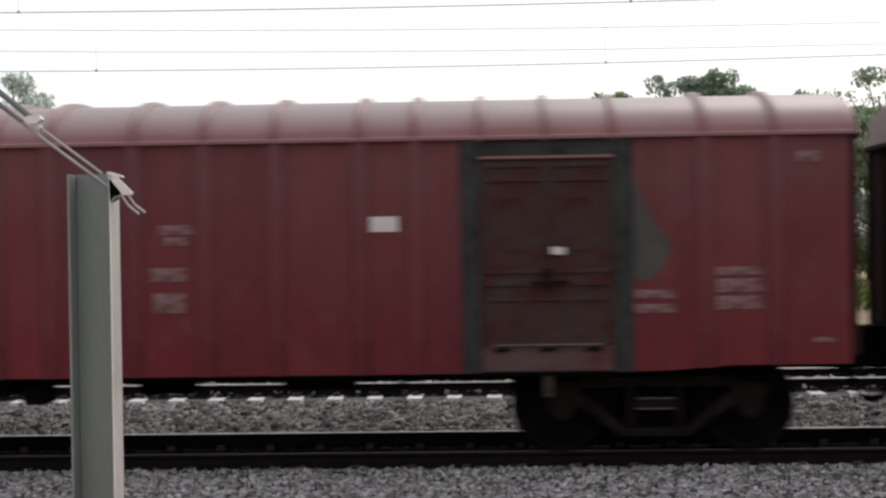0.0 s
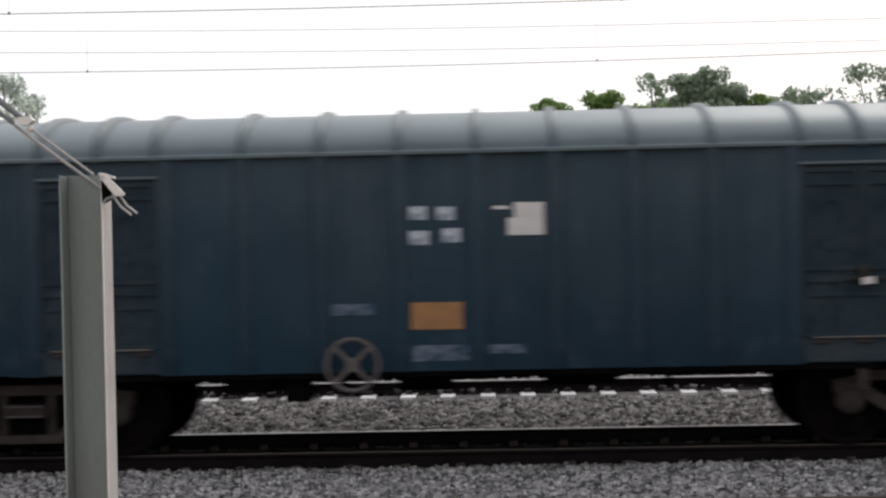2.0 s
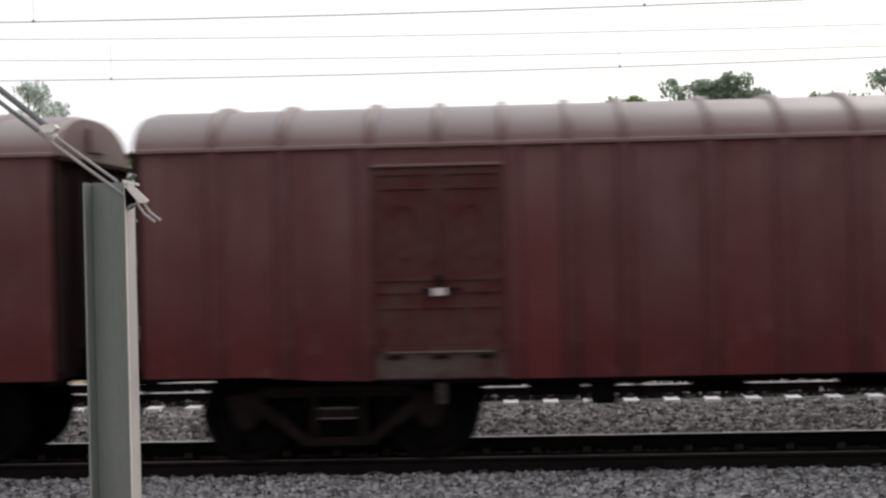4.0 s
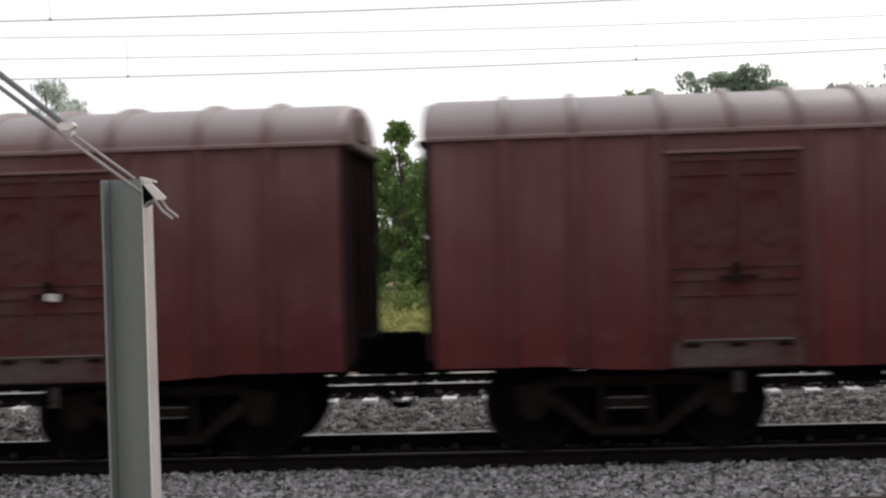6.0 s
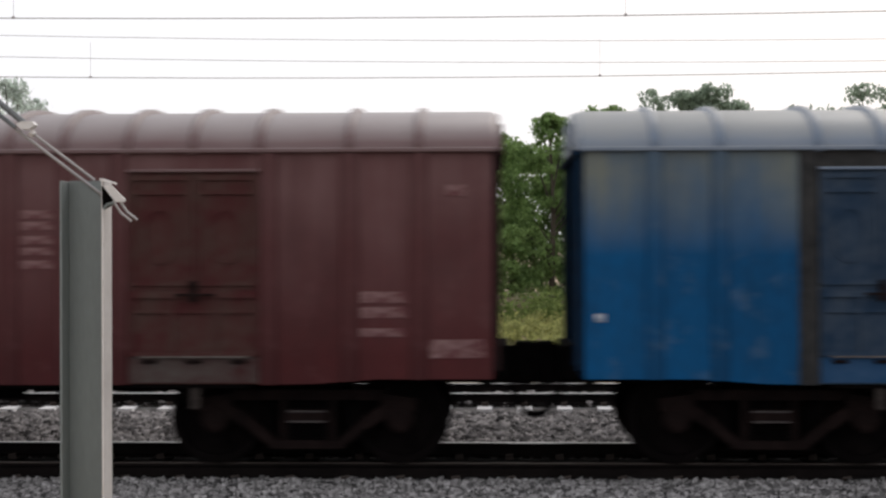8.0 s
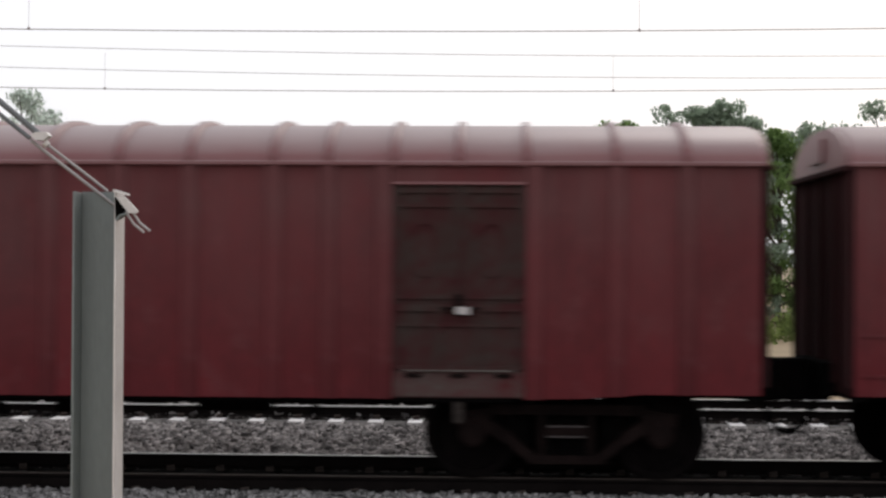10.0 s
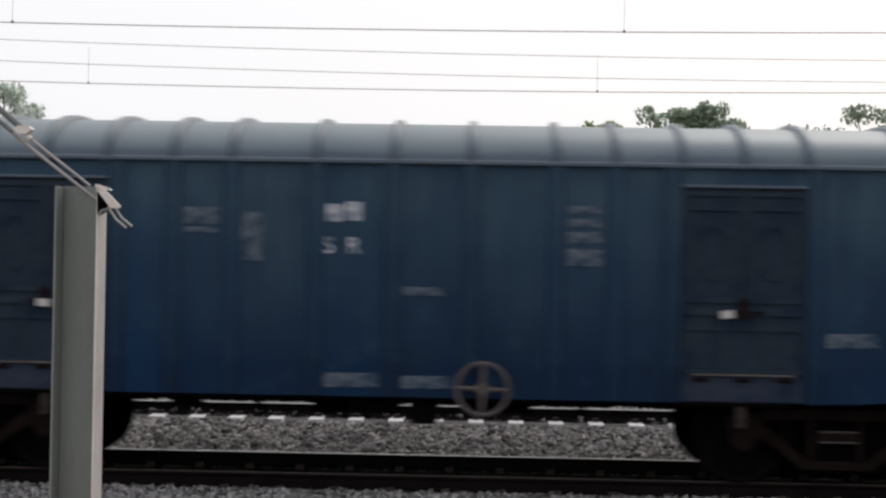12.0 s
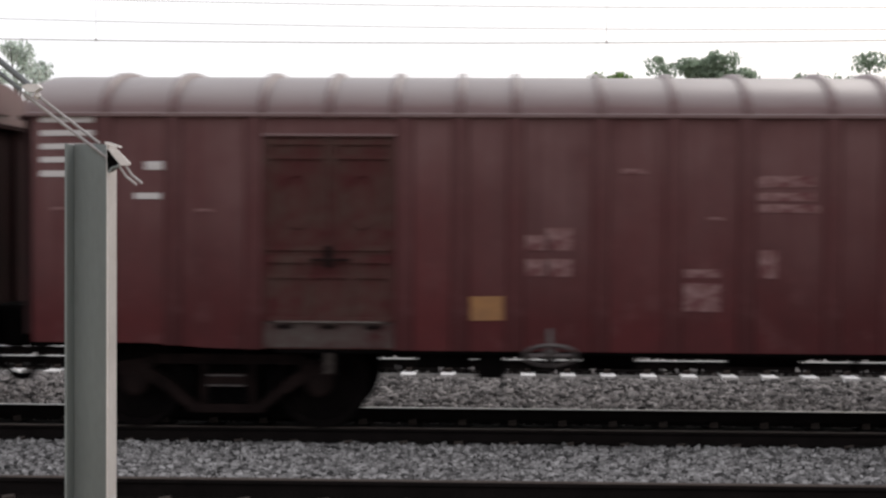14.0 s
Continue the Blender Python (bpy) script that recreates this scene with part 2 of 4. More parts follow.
# ---------------------------------------------------------------- mesh helpers
def box(bm, x0, x1, y0, y1, z0, z1):
    v = [bm.verts.new(p) for p in ((x0, y0, z0), (x1, y0, z0), (x1, y1, z0), (x0, y1, z0), (x0, y0, z1), (x1, y0, z1), (x1, y1, z1), (x0, y1, z1))]
    for f in ((3, 2, 1, 0), (4, 5, 6, 7), (0, 1, 5, 4), (1, 2, 6, 5), (2, 3, 7, 6), (3, 0, 4, 7)):
        bm.faces.new([v[i] for i in f])


def boxes(*rows, bevel=0.0):
    bm = bmesh.new()
    for r in rows:
        box(bm, *r)
    if bevel:
        bmesh.ops.bevel(bm, geom=bm.edges[:], offset=bevel, segments=1, affect="EDGES")
    return bm


def prism(bm, outline, y0, y1):
    """An outline in x and z, pulled from y0 to y1."""
    a = [bm.verts.new((x, y0, z)) for x, z in outline]
    b = [bm.verts.new((x, y1, z)) for x, z in outline]
    bm.faces.new(a)
    bm.faces.new(b[::-1])
    for i in range(len(a)):
        j = (i + 1) % len(a)
        bm.faces.new((a[j], a[i], b[i], b[j]))


def beam(bm, x0, z0, x1, z1, width, y0, y1):
    """A bar in the x-z plane."""
    d = Vector((x1 - x0, z1 - z0)).normalized() * width / 2
    prism(bm, [(x0 - d.y, z0 + d.x), (x0 + d.y, z0 - d.x), (x1 + d.y, z1 - d.x), (x1 - d.y, z1 + d.x)], y0, y1)


def tube(bm, p, q, r0, r1=None, sides=8):
    p, q = Vector(p), Vector(q)
    r1 = r0 if r1 is None else r1
    turn = (q - p).to_track_quat("Z", "Y")
    rings = []
    for c, r in ((p, r0), (q, r1)):
        rings.append([bm.verts.new(c + turn @ Vector((r * math.cos(a), r * math.sin(a), 0))) for a in (2 * math.pi * i / sides for i in range(sides))])
    for i in range(sides):
        j = (i + 1) % sides
        bm.faces.new((rings[0][i], rings[0][j], rings[1][j], rings[1][i]))
    bm.faces.new(rings[0][::-1])
    bm.faces.new(rings[1])


def lathe(bm, outline, sides=28):
    """Turned round the y axis: outline of (radius, y)."""
    rings = [[bm.verts.new((r * math.cos(a), y, r * math.sin(a))) for a in (2 * math.pi * i / sides for i in range(sides))] for r, y in outline]
    for a, b in zip(rings, rings[1:]):
        for i in range(sides):
            j = (i + 1) % sides
            bm.faces.new((a[i], a[j], b[j], b[i]))
    bm.faces.new(rings[0][::-1])
    bm.faces.new(rings[-1])


def meshed(name, bm, material):
    me = bpy.data.meshes.new(name)
    bmesh.ops.recalc_face_normals(bm, faces=bm.faces[:])
    bm.to_mesh(me)
    bm.free()
    me.materials.append(material)
    return me


def place(name, me, parent, label="", m=None):
    ob = new(name, me)
    ob.parent = parent
    if m is not None:
        ob.matrix_basis = m
    if label:
        ob["label"] = label
    return ob


def part(name, bm, material, parent, label="", m=None):
    return place(name, meshed(name, bm, material), parent, label, m)


STORE = {}


def shared(key, material, build):
    """The mesh under that key and material, built once."""
    k = (key, material.name)
    if k not in STORE:
        STORE[k] = meshed(key, build(), material)
    return STORE[k]


# ---------------------------------------------------------------- ground
TRACK_Y, NEXT_Y, NEAR_Y = 17.46, 24.3, 10.65
NEXT_Z, NEAR_Z = 0.115, 0.31
PROFILE = [(-3000, -0.9), (-40, -0.9), (7.6, -0.8), (8.6, 0.07), (10.0, 0.07), (12.2, 0.06), (13.6, -0.10), (15.6, -0.19), (16.6, -0.215), (18.6, -0.215),
           (20.5, -0.19), (22.3, -0.19), (22.9, -0.185), (23.15, -0.10), (25.4, -0.10), (25.7, -0.16), (26.6, -0.25), (28.5, -0.4), (33, -0.3), (52, -0.2), (70, 0.2), (110, 0.5), (3000, 0.5)]


def ground_z(y):
    return float(np.interp(y, [p[0] for p in PROFILE], [p[1] for p in PROFILE]))


bm = bmesh.new()
cols = [[bm.verts.new((x, y, z)) for y, z in PROFILE] for x in (-3000, -300, -60, -12, 12, 60, 300, 3000)]
for a, b in zip(cols, cols[1:]):
    for i in range(len(PROFILE) - 1):
        f = bm.faces.new((a[i], b[i], b[i + 1], a[i + 1]))
        # Bed between the middle rails: oil and the train's shade painted in.
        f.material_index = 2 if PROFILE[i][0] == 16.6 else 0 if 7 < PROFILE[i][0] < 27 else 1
me = meshed("ground", bm, BED)
me.materials.append(EARTH)
me.materials.append(OIL_SHADE)
tagged(new("ground", me), "grey ballast formation with dry tan earth beyond", "ground", kind="structure")


def rail_mesh(x0, x1, head):
    """A flat-bottomed rail, 172 mm high, head on the line z = 0."""
    half = [(0.075, -0.172), (0.075, -0.160), (0.012, -0.140), (0.009, -0.050), (0.036, -0.036), (0.036, -0.008), (0.028, 0.0)]
    outline = half + [(-y, z) for y, z in half[::-1]]
    bm = bmesh.new()
    a = [bm.verts.new((x0, y, z)) for y, z in outline]
    b = [bm.verts.new((x1, y, z)) for y, z in outline]
    n = len(outline)
    for i in range(n):
        f = bm.faces.new((a[i], a[(i + 1) % n], b[(i + 1) % n], b[i]))
        f.material_index = 1 if i in (5, 6, 7) else 0
    bm.faces.new(a)
    bm.faces.new(b[::-1])
    me = meshed("rail", bm, RAIL)
    me.materials.append(head)
    return me


def sleeper_bm():
    bm = bmesh.new()
    a = [(-0.125, -1.375), (0.125, -1.375), (0.125, 1.375), (-0.125, 1.375)]
    low = [bm.verts.new((x * 1.15, y, -0.40)) for x, y in a]
    top = [bm.verts.new((x * 0.9, y * 0.995, -0.195)) for x, y in a]
    bm.faces.new(low[::-1])
    bm.faces.new(top)
    for i in range(4):
        bm.faces.new((low[i], low[(i + 1) % 4], top[(i + 1) % 4], top[i]))
    return bm


def clip_bm():
    bm = bmesh.new()
    for s in (-1, 1):
        box(bm, -0.05, 0.05, s * 0.06 - 0.02, s * 0.06 + 0.05 * s + 0.02, -0.195, -0.14)
        tube(bm, (-0.045, s * 0.10, -0.15), (0.045, s * 0.10, -0.135), 0.016, sides=6)
    return bm


# Sleepers under the train take the same painted shade.
DARK_SLEEPER = meshed("sleeper", sleeper_bm(), OIL_SHADE)
RAIL_MESH, DULL_RAIL = rail_mesh(-400, 400, RAILTOP), rail_mesh(-400, 400, DULLTOP)
SLEEPER, CLIP = meshed("sleeper", sleeper_bm(), CONCRETE), meshed("rail_clip", clip_bm(), DULLTOP)


def track(name, y, z, label, offset, gap=0.6, sleeper=None, dull=0):
    """Two rails on sleepers; dull: how many of the rails, from the near one on, have a rusty head."""
    top = new(name)
    top.location = (0, y, z)
    tagged(top, label, "railway track", kind="structure")
    for i, s in enumerate((-0.873, 0.873)):
        place("rail", DULL_RAIL if i < dull else RAIL_MESH, top, "", pose(0, s, 0))
    for i in range(-40, 41):
        place("sleeper", sleeper or SLEEPER, top, "", pose(i * gap + offset, 0, 0))
    for i in range(-18, 19):
        for s in (-0.873, 0.873):
            place("rail_clip", CLIP, top, "", pose(i * gap + offset, s, 0))
    bm = bmesh.new()
    for i in list(range(-500, -40)) + list(range(41, 501)):
        box(bm, i * gap + offset - 0.12, i * gap + offset + 0.12, -1.375, 1.375, -0.4, -0.195)
    rest = part("far_sleepers", bm, OIL_SHADE if sleeper else CONCRETE, top)
    rest["kind"] = "stuff"


track("railway_track_middle", TRACK_Y, 0.0, "rusty steel rails under the train, on sleepers darkened with oil and painted shade", 0.186, 0.6, DARK_SLEEPER, 1)
track("railway_track_far", NEXT_Y, NEXT_Z, "rails on pale concrete sleepers beyond the train", -0.137, 0.606)
track("railway_track_near", NEAR_Y, NEAR_Z, "rusty rails on concrete sleepers in grey ballast", -0.109, dull=2)


def stones(name, label, areas, seed, material):
    """Loose angular ballast stones, one mesh."""
    rng = np.random.default_rng(seed)
    cube = np.array([(x, y, z) for x in (-1, 1) for y in (-1, 1) for z in (-1, 1)], float)
    quads = np.array([(0, 1, 3, 2), (4, 6, 7, 5), (0, 4, 5, 1), (2, 3, 7, 6), (0, 2, 6, 4), (1, 5, 7, 3)])
    where = []
    for x0, x1, y0, y1, per in areas:
        n = int((x1 - x0) * (y1 - y0) * per)
        where.append(np.column_stack((rng.uniform(x0, x1, n), rng.uniform(y0, y1, n))))
    where = np.concatenate(where)
    n = len(where)
    z = np.interp(where[:, 1], [p[0] for p in PROFILE], [p[1] for p in PROFILE])
    size = rng.uniform(0.015, 0.040, (n, 1, 3)) * np.where(where[:, 1] > 18, 1.85, 1.0)[:, None, None]
    v = cube[None] * size * rng.uniform(0.55, 1.1, (n, 8, 1)) + rng.normal(0, 0.003, (n, 8, 3))
    a, b = rng.uniform(0, 6.28, n), rng.uniform(-0.8, 0.8, n)
    ca, sa, cb, sb = (f[:, None] for f in (np.cos(a), np.sin(a), np.cos(b), np.sin(b)))
    x, y, h = v[..., 0], v[..., 1] * cb - v[..., 2] * sb, v[..., 1] * sb + v[..., 2] * cb
    v = np.stack((x * ca - y * sa + where[:, :1], x * sa + y * ca + where[:, 1:], h + (z + rng.uniform(-0.010, 0.045, n))[:, None]), -1).reshape(-1, 3)
    f = (quads[None] + 8 * np.arange(n)[:, None, None]).reshape(-1)
    me = bpy.data.meshes.new(name)
    me.vertices.add(len(v))
    me.vertices.foreach_set("co", v.astype(np.float32).ravel())
    me.loops.add(len(f))
    me.loops.foreach_set("vertex_index", f.astype(np.int32))
    me.polygons.add(len(f) // 4)
    me.polygons.foreach_set("loop_start", np.arange(0, len(f), 4, dtype=np.int32))
    me.update(calc_edges=True)
    me.materials.append(material)
    tagged(new(name, me), label, "ballast", kind="stuff")


stones("ballast_stones", "loose grey angular ballast stones along the rails", [(-7.5, 6.5, 11.7, 16.45, 900), (-7, 6, 9.9, 11.45, 520)], 5, STONE)
stones("brown_ballast_stones", "coarse brownish ballast stones beyond the train", [(-9.5, 8, 18.55, 22.78, 420), (-11, 9, 23.4, 25.0, 160)], 6, STONE_BROWN)


# ---------------------------------------------------------------- wagons
LENGTH, HALF, PITCH = 13.55, 1.50, 14.45
PLANS = {"wide": ([0.80, 1.53, 2.38, 3.97, 4.55, 5.13, 6.02], (2.47, 3.88), 2.03), "narrow": ([0.76, 1.44, 2.36, 3.86, 4.45, 5.07, 5.96], (2.46, 3.76), 2.03), "low": ([0.70, 1.40, 2.06, 3.50, 4.31, 5.13, 5.96], (2.13, 3.43), 1.84)}
EAVE, CROWN, BASE = 3.365, 3.87, 0.90
HX = LENGTH / 2


def rib_ds(plan):
    ribs = PLANS[plan][0]
    return ribs + [HX] + [LENGTH - d for d in ribs[::-1]]


def roof_ds(plan):
    """Roof ribs: those of the sides, closer over the doors, and one above each door's middle."""
    ribs, (door0, door1), _ = PLANS[plan]
    half = ribs[:2] + [ribs[2] + 0.09, (door0 + door1) / 2, ribs[3] - 0.11] + ribs[4:]
    return half + [HX] + [LENGTH - d for d in half[::-1]]


def arch(y, lift=0.0):
    k = min(1.0, abs(y) / 1.53)
    return EAVE + lift + (CROWN - EAVE) * (1 - k ** 2.3) ** (1 / 2.0)


ARCH_YS = [1.53 * math.sin(math.radians(a)) for a in (-90, -84, -76, -66, -55, -43, -30, -15, 0, 15, 30, 43, 55, 66, 76, 84, 90)]


def low_z(d):
    return float(np.interp(d, (0, 1.25, 1.9, 2.6), (0.960, 0.960, 0.912, BASE)))


def panel_bm(d0, d1, sill=None, raised=0.0):
    """One sheet of a long side between two ribs, with a raised hem over the bogies."""
    bm = bmesh.new()
    ds = [d0] + [d for d in (1.25, 1.6, 1.9, 11.65, 11.95, 12.3) if d0 < d < d1] + [d1]
    low = [(d - HX, sill or low_z(min(d, LENGTH - d)) + raised) for d in ds]
    prism(bm, low + [(d1 - HX, EAVE), (d0 - HX, EAVE)], -HALF, -HALF + 0.03)
    return bm


def rib_bm(z0):
    bm = bmesh.new()
    y = -HALF
    a = [(-0.105, y), (-0.065, y - 0.042), (0.065, y - 0.042), (0.105, y)]
    low = [bm.verts.new((x, yy, z0)) for x, yy in a]
    top = [bm.verts.new((x, yy, EAVE - 0.02)) for x, yy in a]
    for i in range(4):
        bm.faces.new((low[i], low[(i + 1) % 4], top[(i + 1) % 4], top[i]))
    bm.faces.new(low)
    bm.faces.new(top[::-1])
    return bm


def roof_bm():
    bm = bmesh.new()
    xs = (-HX - 0.02, -HX + 0.05, HX - 0.05, HX + 0.02)
    rows = [[bm.verts.new((x, y, arch(y) - (0.03 if i in (0, 3) else 0))) for y in ARCH_YS] for i, x in enumerate(xs)]
    for a, b in zip(rows, rows[1:]):
        for i in range(len(ARCH_YS) - 1):
            bm.faces.new((a[i], a[i + 1], b[i + 1], b[i]))
    bm.faces.new(rows[0][::-1])
    bm.faces.new(rows[-1])
    for f in bm.faces:
        f.smooth = len(f.verts) == 4
    return bm


def roof_rib_bm():
    bm = bmesh.new()
    rows = []
    for x, lift in ((-0.05, -0.02), (-0.032, 0.048), (0.032, 0.048), (0.05, -0.02)):
        foot = [bm.verts.new((x, e * 1.54, EAVE - 0.04)) for e in (-1, 1)]
        rows.append([foot[0]] + [bm.verts.new((x, y * (1 + lift * 0.5), arch(y, lift))) for y in ARCH_YS] + [foot[1]])
    for a, b in zip(rows, rows[1:]):
        for i in range(len(ARCH_YS) + 1):
            bm.faces.new((a[i], a[i + 1], b[i + 1], b[i]))
    for f in bm.faces:
        f.smooth = True
    return bm


def end_bm(s):
    bm = bmesh.new()
    x0, x1 = sorted((s * HX, s * (HX - 0.03)))
    box(bm, x0, x1, -HALF, HALF, 0.96, EAVE)
    return bm


def end_post_bm():
    return boxes((-0.01, 0.05, -0.04, 0.04, 1.05, EAVE - 0.06))


def end_beam_bm():
    return boxes((-0.01, 0.10, -1.53, 1.53, EAVE - 0.06, EAVE - 0.01))


def cap_bm(s):
    """Arched plate with a raised hatch that closes the roof's end."""
    bm = bmesh.new()
    a, b = sorted((s * (HX + 0.02), s * (HX + 0.05)))
    pts = [(y * 0.97, EAVE + (arch(y) - EAVE) * 0.94) for y in ARCH_YS]
    p = [bm.verts.new((a, y, z)) for y, z in pts]
    q = [bm.verts.new((b, y, z)) for y, z in pts]
    bm.faces.new(p)
    bm.faces.new(q[::-1])
    for i in range(len(p)):
        bm.faces.new((p[i - 1], p[i], q[i], q[i - 1]))
    c, d = sorted((s * (HX + 0.05), s * (HX + 0.09)))
    box(bm, c, d, -0.35, 0.35, EAVE + 0.10, EAVE + 0.36)
    return bm


def door_leaf_bm():
    """Upper door leaf with a pressed oval and a rim, 0.72 wide."""
    bm = bmesh.new()
    box(bm, -0.371, 0.371, -0.02, 0.02, -0.03, 1.22)
    for z0, z1 in ((0.02, 0.07), (0.98, 1.03), (1.13, 1.18)):
        box(bm, -0.34, 0.34, -0.045, 0.0, z0, z1)
    for x in (-0.33, 0.33):
        box(bm, x - 0.03, x + 0.03, -0.044, 0.0, 0.05, 1.15)
    n = 20
    for i in range(n):
        a, b = 2 * math.pi * i / n, 2 * math.pi * (i + 1) / n
        quad = [(0.20 * math.cos(t) * k, 0.56 + 0.30 * math.sin(t) * k) for t, k in ((a, 0.82), (b, 0.82), (b, 1.05), (a, 1.05))]
        prism(bm, quad, -0.036, 0.0)
    return bm


def door_low_bm():
    return boxes((-0.735, 0.735, -0.02, 0.02, -0.045, 0.95))


def door_frame_bm():
    bm = bmesh.new()
    for z0, z1, y in ((0.25, 0.29, -0.055), (0.86, 0.93, -0.05), (0.70, 0.73, -0.045)):
        box(bm, -0.73, 0.73, y, 0.0, z0, z1)
    for x in (-0.70, -0.24, 0.24, 0.70):
        box(bm, x - 0.03, x + 0.03, -0.044, 0.0, 0.26, 0.90)
    return bm


def bogie_frame_bm(s):
    """Cast side frame: top member, slanting arms, spring seat and two columns."""
    y0, y1 = sorted((s * 0.98, s * 1.12))
    bm = bmesh.new()
    for e in (-1, 1):
        beam(bm, e * 1.18, 0.66, e * 0.80, 0.72, 0.12, y0, y1)
        beam(bm, e * 0.86, 0.60, e * 0.62, 0.45, 0.13, y0, y1)
        beam(bm, e * 0.66, 0.48, e * 0.36, 0.235, 0.105, y0, y1)
        box(bm, *sorted((e * 0.23, e * 0.30)), *sorted((s * 0.94, s * 1.05)), 0.22, 0.76)
    beam(bm, -0.85, 0.755, 0.85, 0.755, 0.11, *sorted((s * 0.96, s * 1.08)))
    beam(bm, -0.40, 0.225, 0.40, 0.225, 0.09, y0, y1)
    return bm


def axle_box_bm(s):
    bm = bmesh.new()
    lathe(bm, [(0.10, s * 0.96), (0.15, s * 1.0), (0.15, s * 1.13), (0.11, s * 1.16), (0.05, s * 1.17)], 16)
    y0, y1 = sorted((s * 0.95, s * 1.13))
    box(bm, -0.17, 0.17, y0, y1, 0.08, 0.20)
    return bm


def spring_bm():
    bm = bmesh.new()
    rings = []
    for i in range(15):
        r = 0.075 if i % 2 else 0.058
        rings.append([bm.verts.new((r * math.cos(a), r * math.sin(a), i * 0.0175 - 0.01)) for a in (math.pi / 5 * j for j in range(10))])
    for a, b in zip(rings, rings[1:]):
        for j in range(10):
            bm.faces.new((a[j - 1], a[j], b[j], b[j - 1]))
    bm.faces.new(rings[0][::-1])
    bm.faces.new(rings[-1])
    return bm


def wheelset_bm():
    bm = bmesh.new()
    lathe(bm, [(0.075, -1.0), (0.085, -0.8), (0.085, 0.8), (0.075, 1.0)], 12)
    for s in (-1, 1):
        lathe(bm, [(0.14, s * 0.93), (0.16, s * 0.90), (0.40, s * 0.86), (0.42, s * 0.935), (0.498, s * 0.935), (0.503, s * 0.83), (0.53, s * 0.815), (0.53, s * 0.80), (0.42, s * 0.80), (0.40, s * 0.83), (0.16, s * 0.80), (0.14, s * 0.77)], 32)
        for i in range(3):
            a = 2.0944 * i
            tube(bm, (0.29 * math.cos(a), s * 0.885, 0.29 * math.sin(a)), (0.29 * math.cos(a), s * 0.90, 0.29 * math.sin(a)), 0.04, sides=8)
    return bm


def brake_wheel_bm():
    bm = bmesh.new()
    lathe(bm, [(0.07, -0.03), (0.07, 0.05)], 12)
    n = 28
    for i in range(n):
        a, b = 2 * math.pi * i / n, 2 * math.pi * (i + 1) / n
        tube(bm, (0.27 * math.cos(a), 0, 0.27 * math.sin(a)), (0.27 * math.cos(b), 0, 0.27 * math.sin(b)), 0.024, sides=6)
    for i in range(4):
        a = math.pi / 2 * i
        tube(bm, (0, 0, 0), (0.27 * math.cos(a), 0, 0.27 * math.sin(a)), 0.028, 0.022, sides=6)
    tube(bm, (0, 0.04, 0), (0, 0.30, 0), 0.03)
    return bm


def underframe_bm():
    bm = bmesh.new()
    box(bm, -HX, HX, -0.22, 0.22, 0.92, 1.08)
    for s in (-1, 1):
        y0, y1 = sorted((s * 1.40, s * 1.46))
        box(bm, 2.6 - HX, HX - 2.6, y0, y1, 0.865, 0.915)
        box(bm, -HX + 0.02, HX - 0.02, min(s * 1.34, s * 1.40), max(s * 1.34, s * 1.40), 0.935, 1.05)
        a, b = sorted((s * (HX - 0.02), s * (HX - 0.16)))
        box(bm, a, b, -1.45, 1.45, 0.90, 1.12)
        a, b = sorted((s * (HX - 0.05), s * (HX + 0.16)))
        box(bm, a, b, -0.75, 0.75, 0.90, 1.26)
    for x in (-3.4, -2.0, -0.6, 0.6, 2.0, 3.4):
        box(bm, x - 0.06, x + 0.06, -1.4, 1.4, 0.925, 1.05)
    box(bm, -HX + 0.03, HX - 0.03, -1.47, 1.47, 1.04, 1.10)
    return bm


def gear_bm():
    """Brake cylinder, reservoir, levers and pull rods under the floor."""
    bm = bmesh.new()
    tube(bm, (-0.9, -0.55, 0.80), (-0.3, -0.55, 0.80), 0.17, sides=16)
    tube(bm, (0.7, -0.60, 0.82), (1.5, -0.60, 0.82), 0.15, sides=16)
    tube(bm, (-4.2, -0.1, 0.74), (4.2, -0.1, 0.74), 0.022)
    tube(bm, (-6.7, -0.95, 0.90), (6.7, -0.95, 0.90), 0.02)
    beam(bm, -1.6, 0.95, -1.45, 0.62, 0.07, -0.75, -0.70)
    beam(bm, 2.1, 0.95, 2.0, 0.66, 0.07, -0.95, -0.90)
    box(bm, -2.4, -2.1, -1.1, -0.75, 0.72, 0.90)
    return bm


def coupler_bm(s):
    bm = bmesh.new()
    a, b = sorted((s * (HX - 0.1), s * (HX + 0.30)))
    box(bm, a, b, -0.14, 0.14, 0.80, 1.22)
    a, b = sorted((s * (HX + 0.20), s * (HX + 0.46)))
    box(bm, a, b, -0.22, 0.18, 0.80, 1.27)
    bmesh.ops.bevel(bm, geom=bm.edges[:], offset=0.03, segments=1, affect="EDGES")
    return bm


def hose_bm(s):
    bm = bmesh.new()
    pts = [(s * (HX + 0.02), -0.45, 0.98), (s * (HX + 0.14), -0.45, 0.90), (s * (HX + 0.25), -0.40, 0.62), (s * (HX + 0.36), -0.33, 0.48), (s * (HX + 0.46), -0.28, 0.46)]
    for p, q in zip(pts, pts[1:]):
        tube(bm, p, q, 0.035, sides=8)
    return bm


def step_bm():
    """Hanging strap with a bent foot below the door."""
    return boxes((-0.05, 0.05, -1.44, -1.415, 0.66, 0.93), (-0.045, 0.045, -1.50, -1.415, 0.645, 0.667), bevel=0.004)


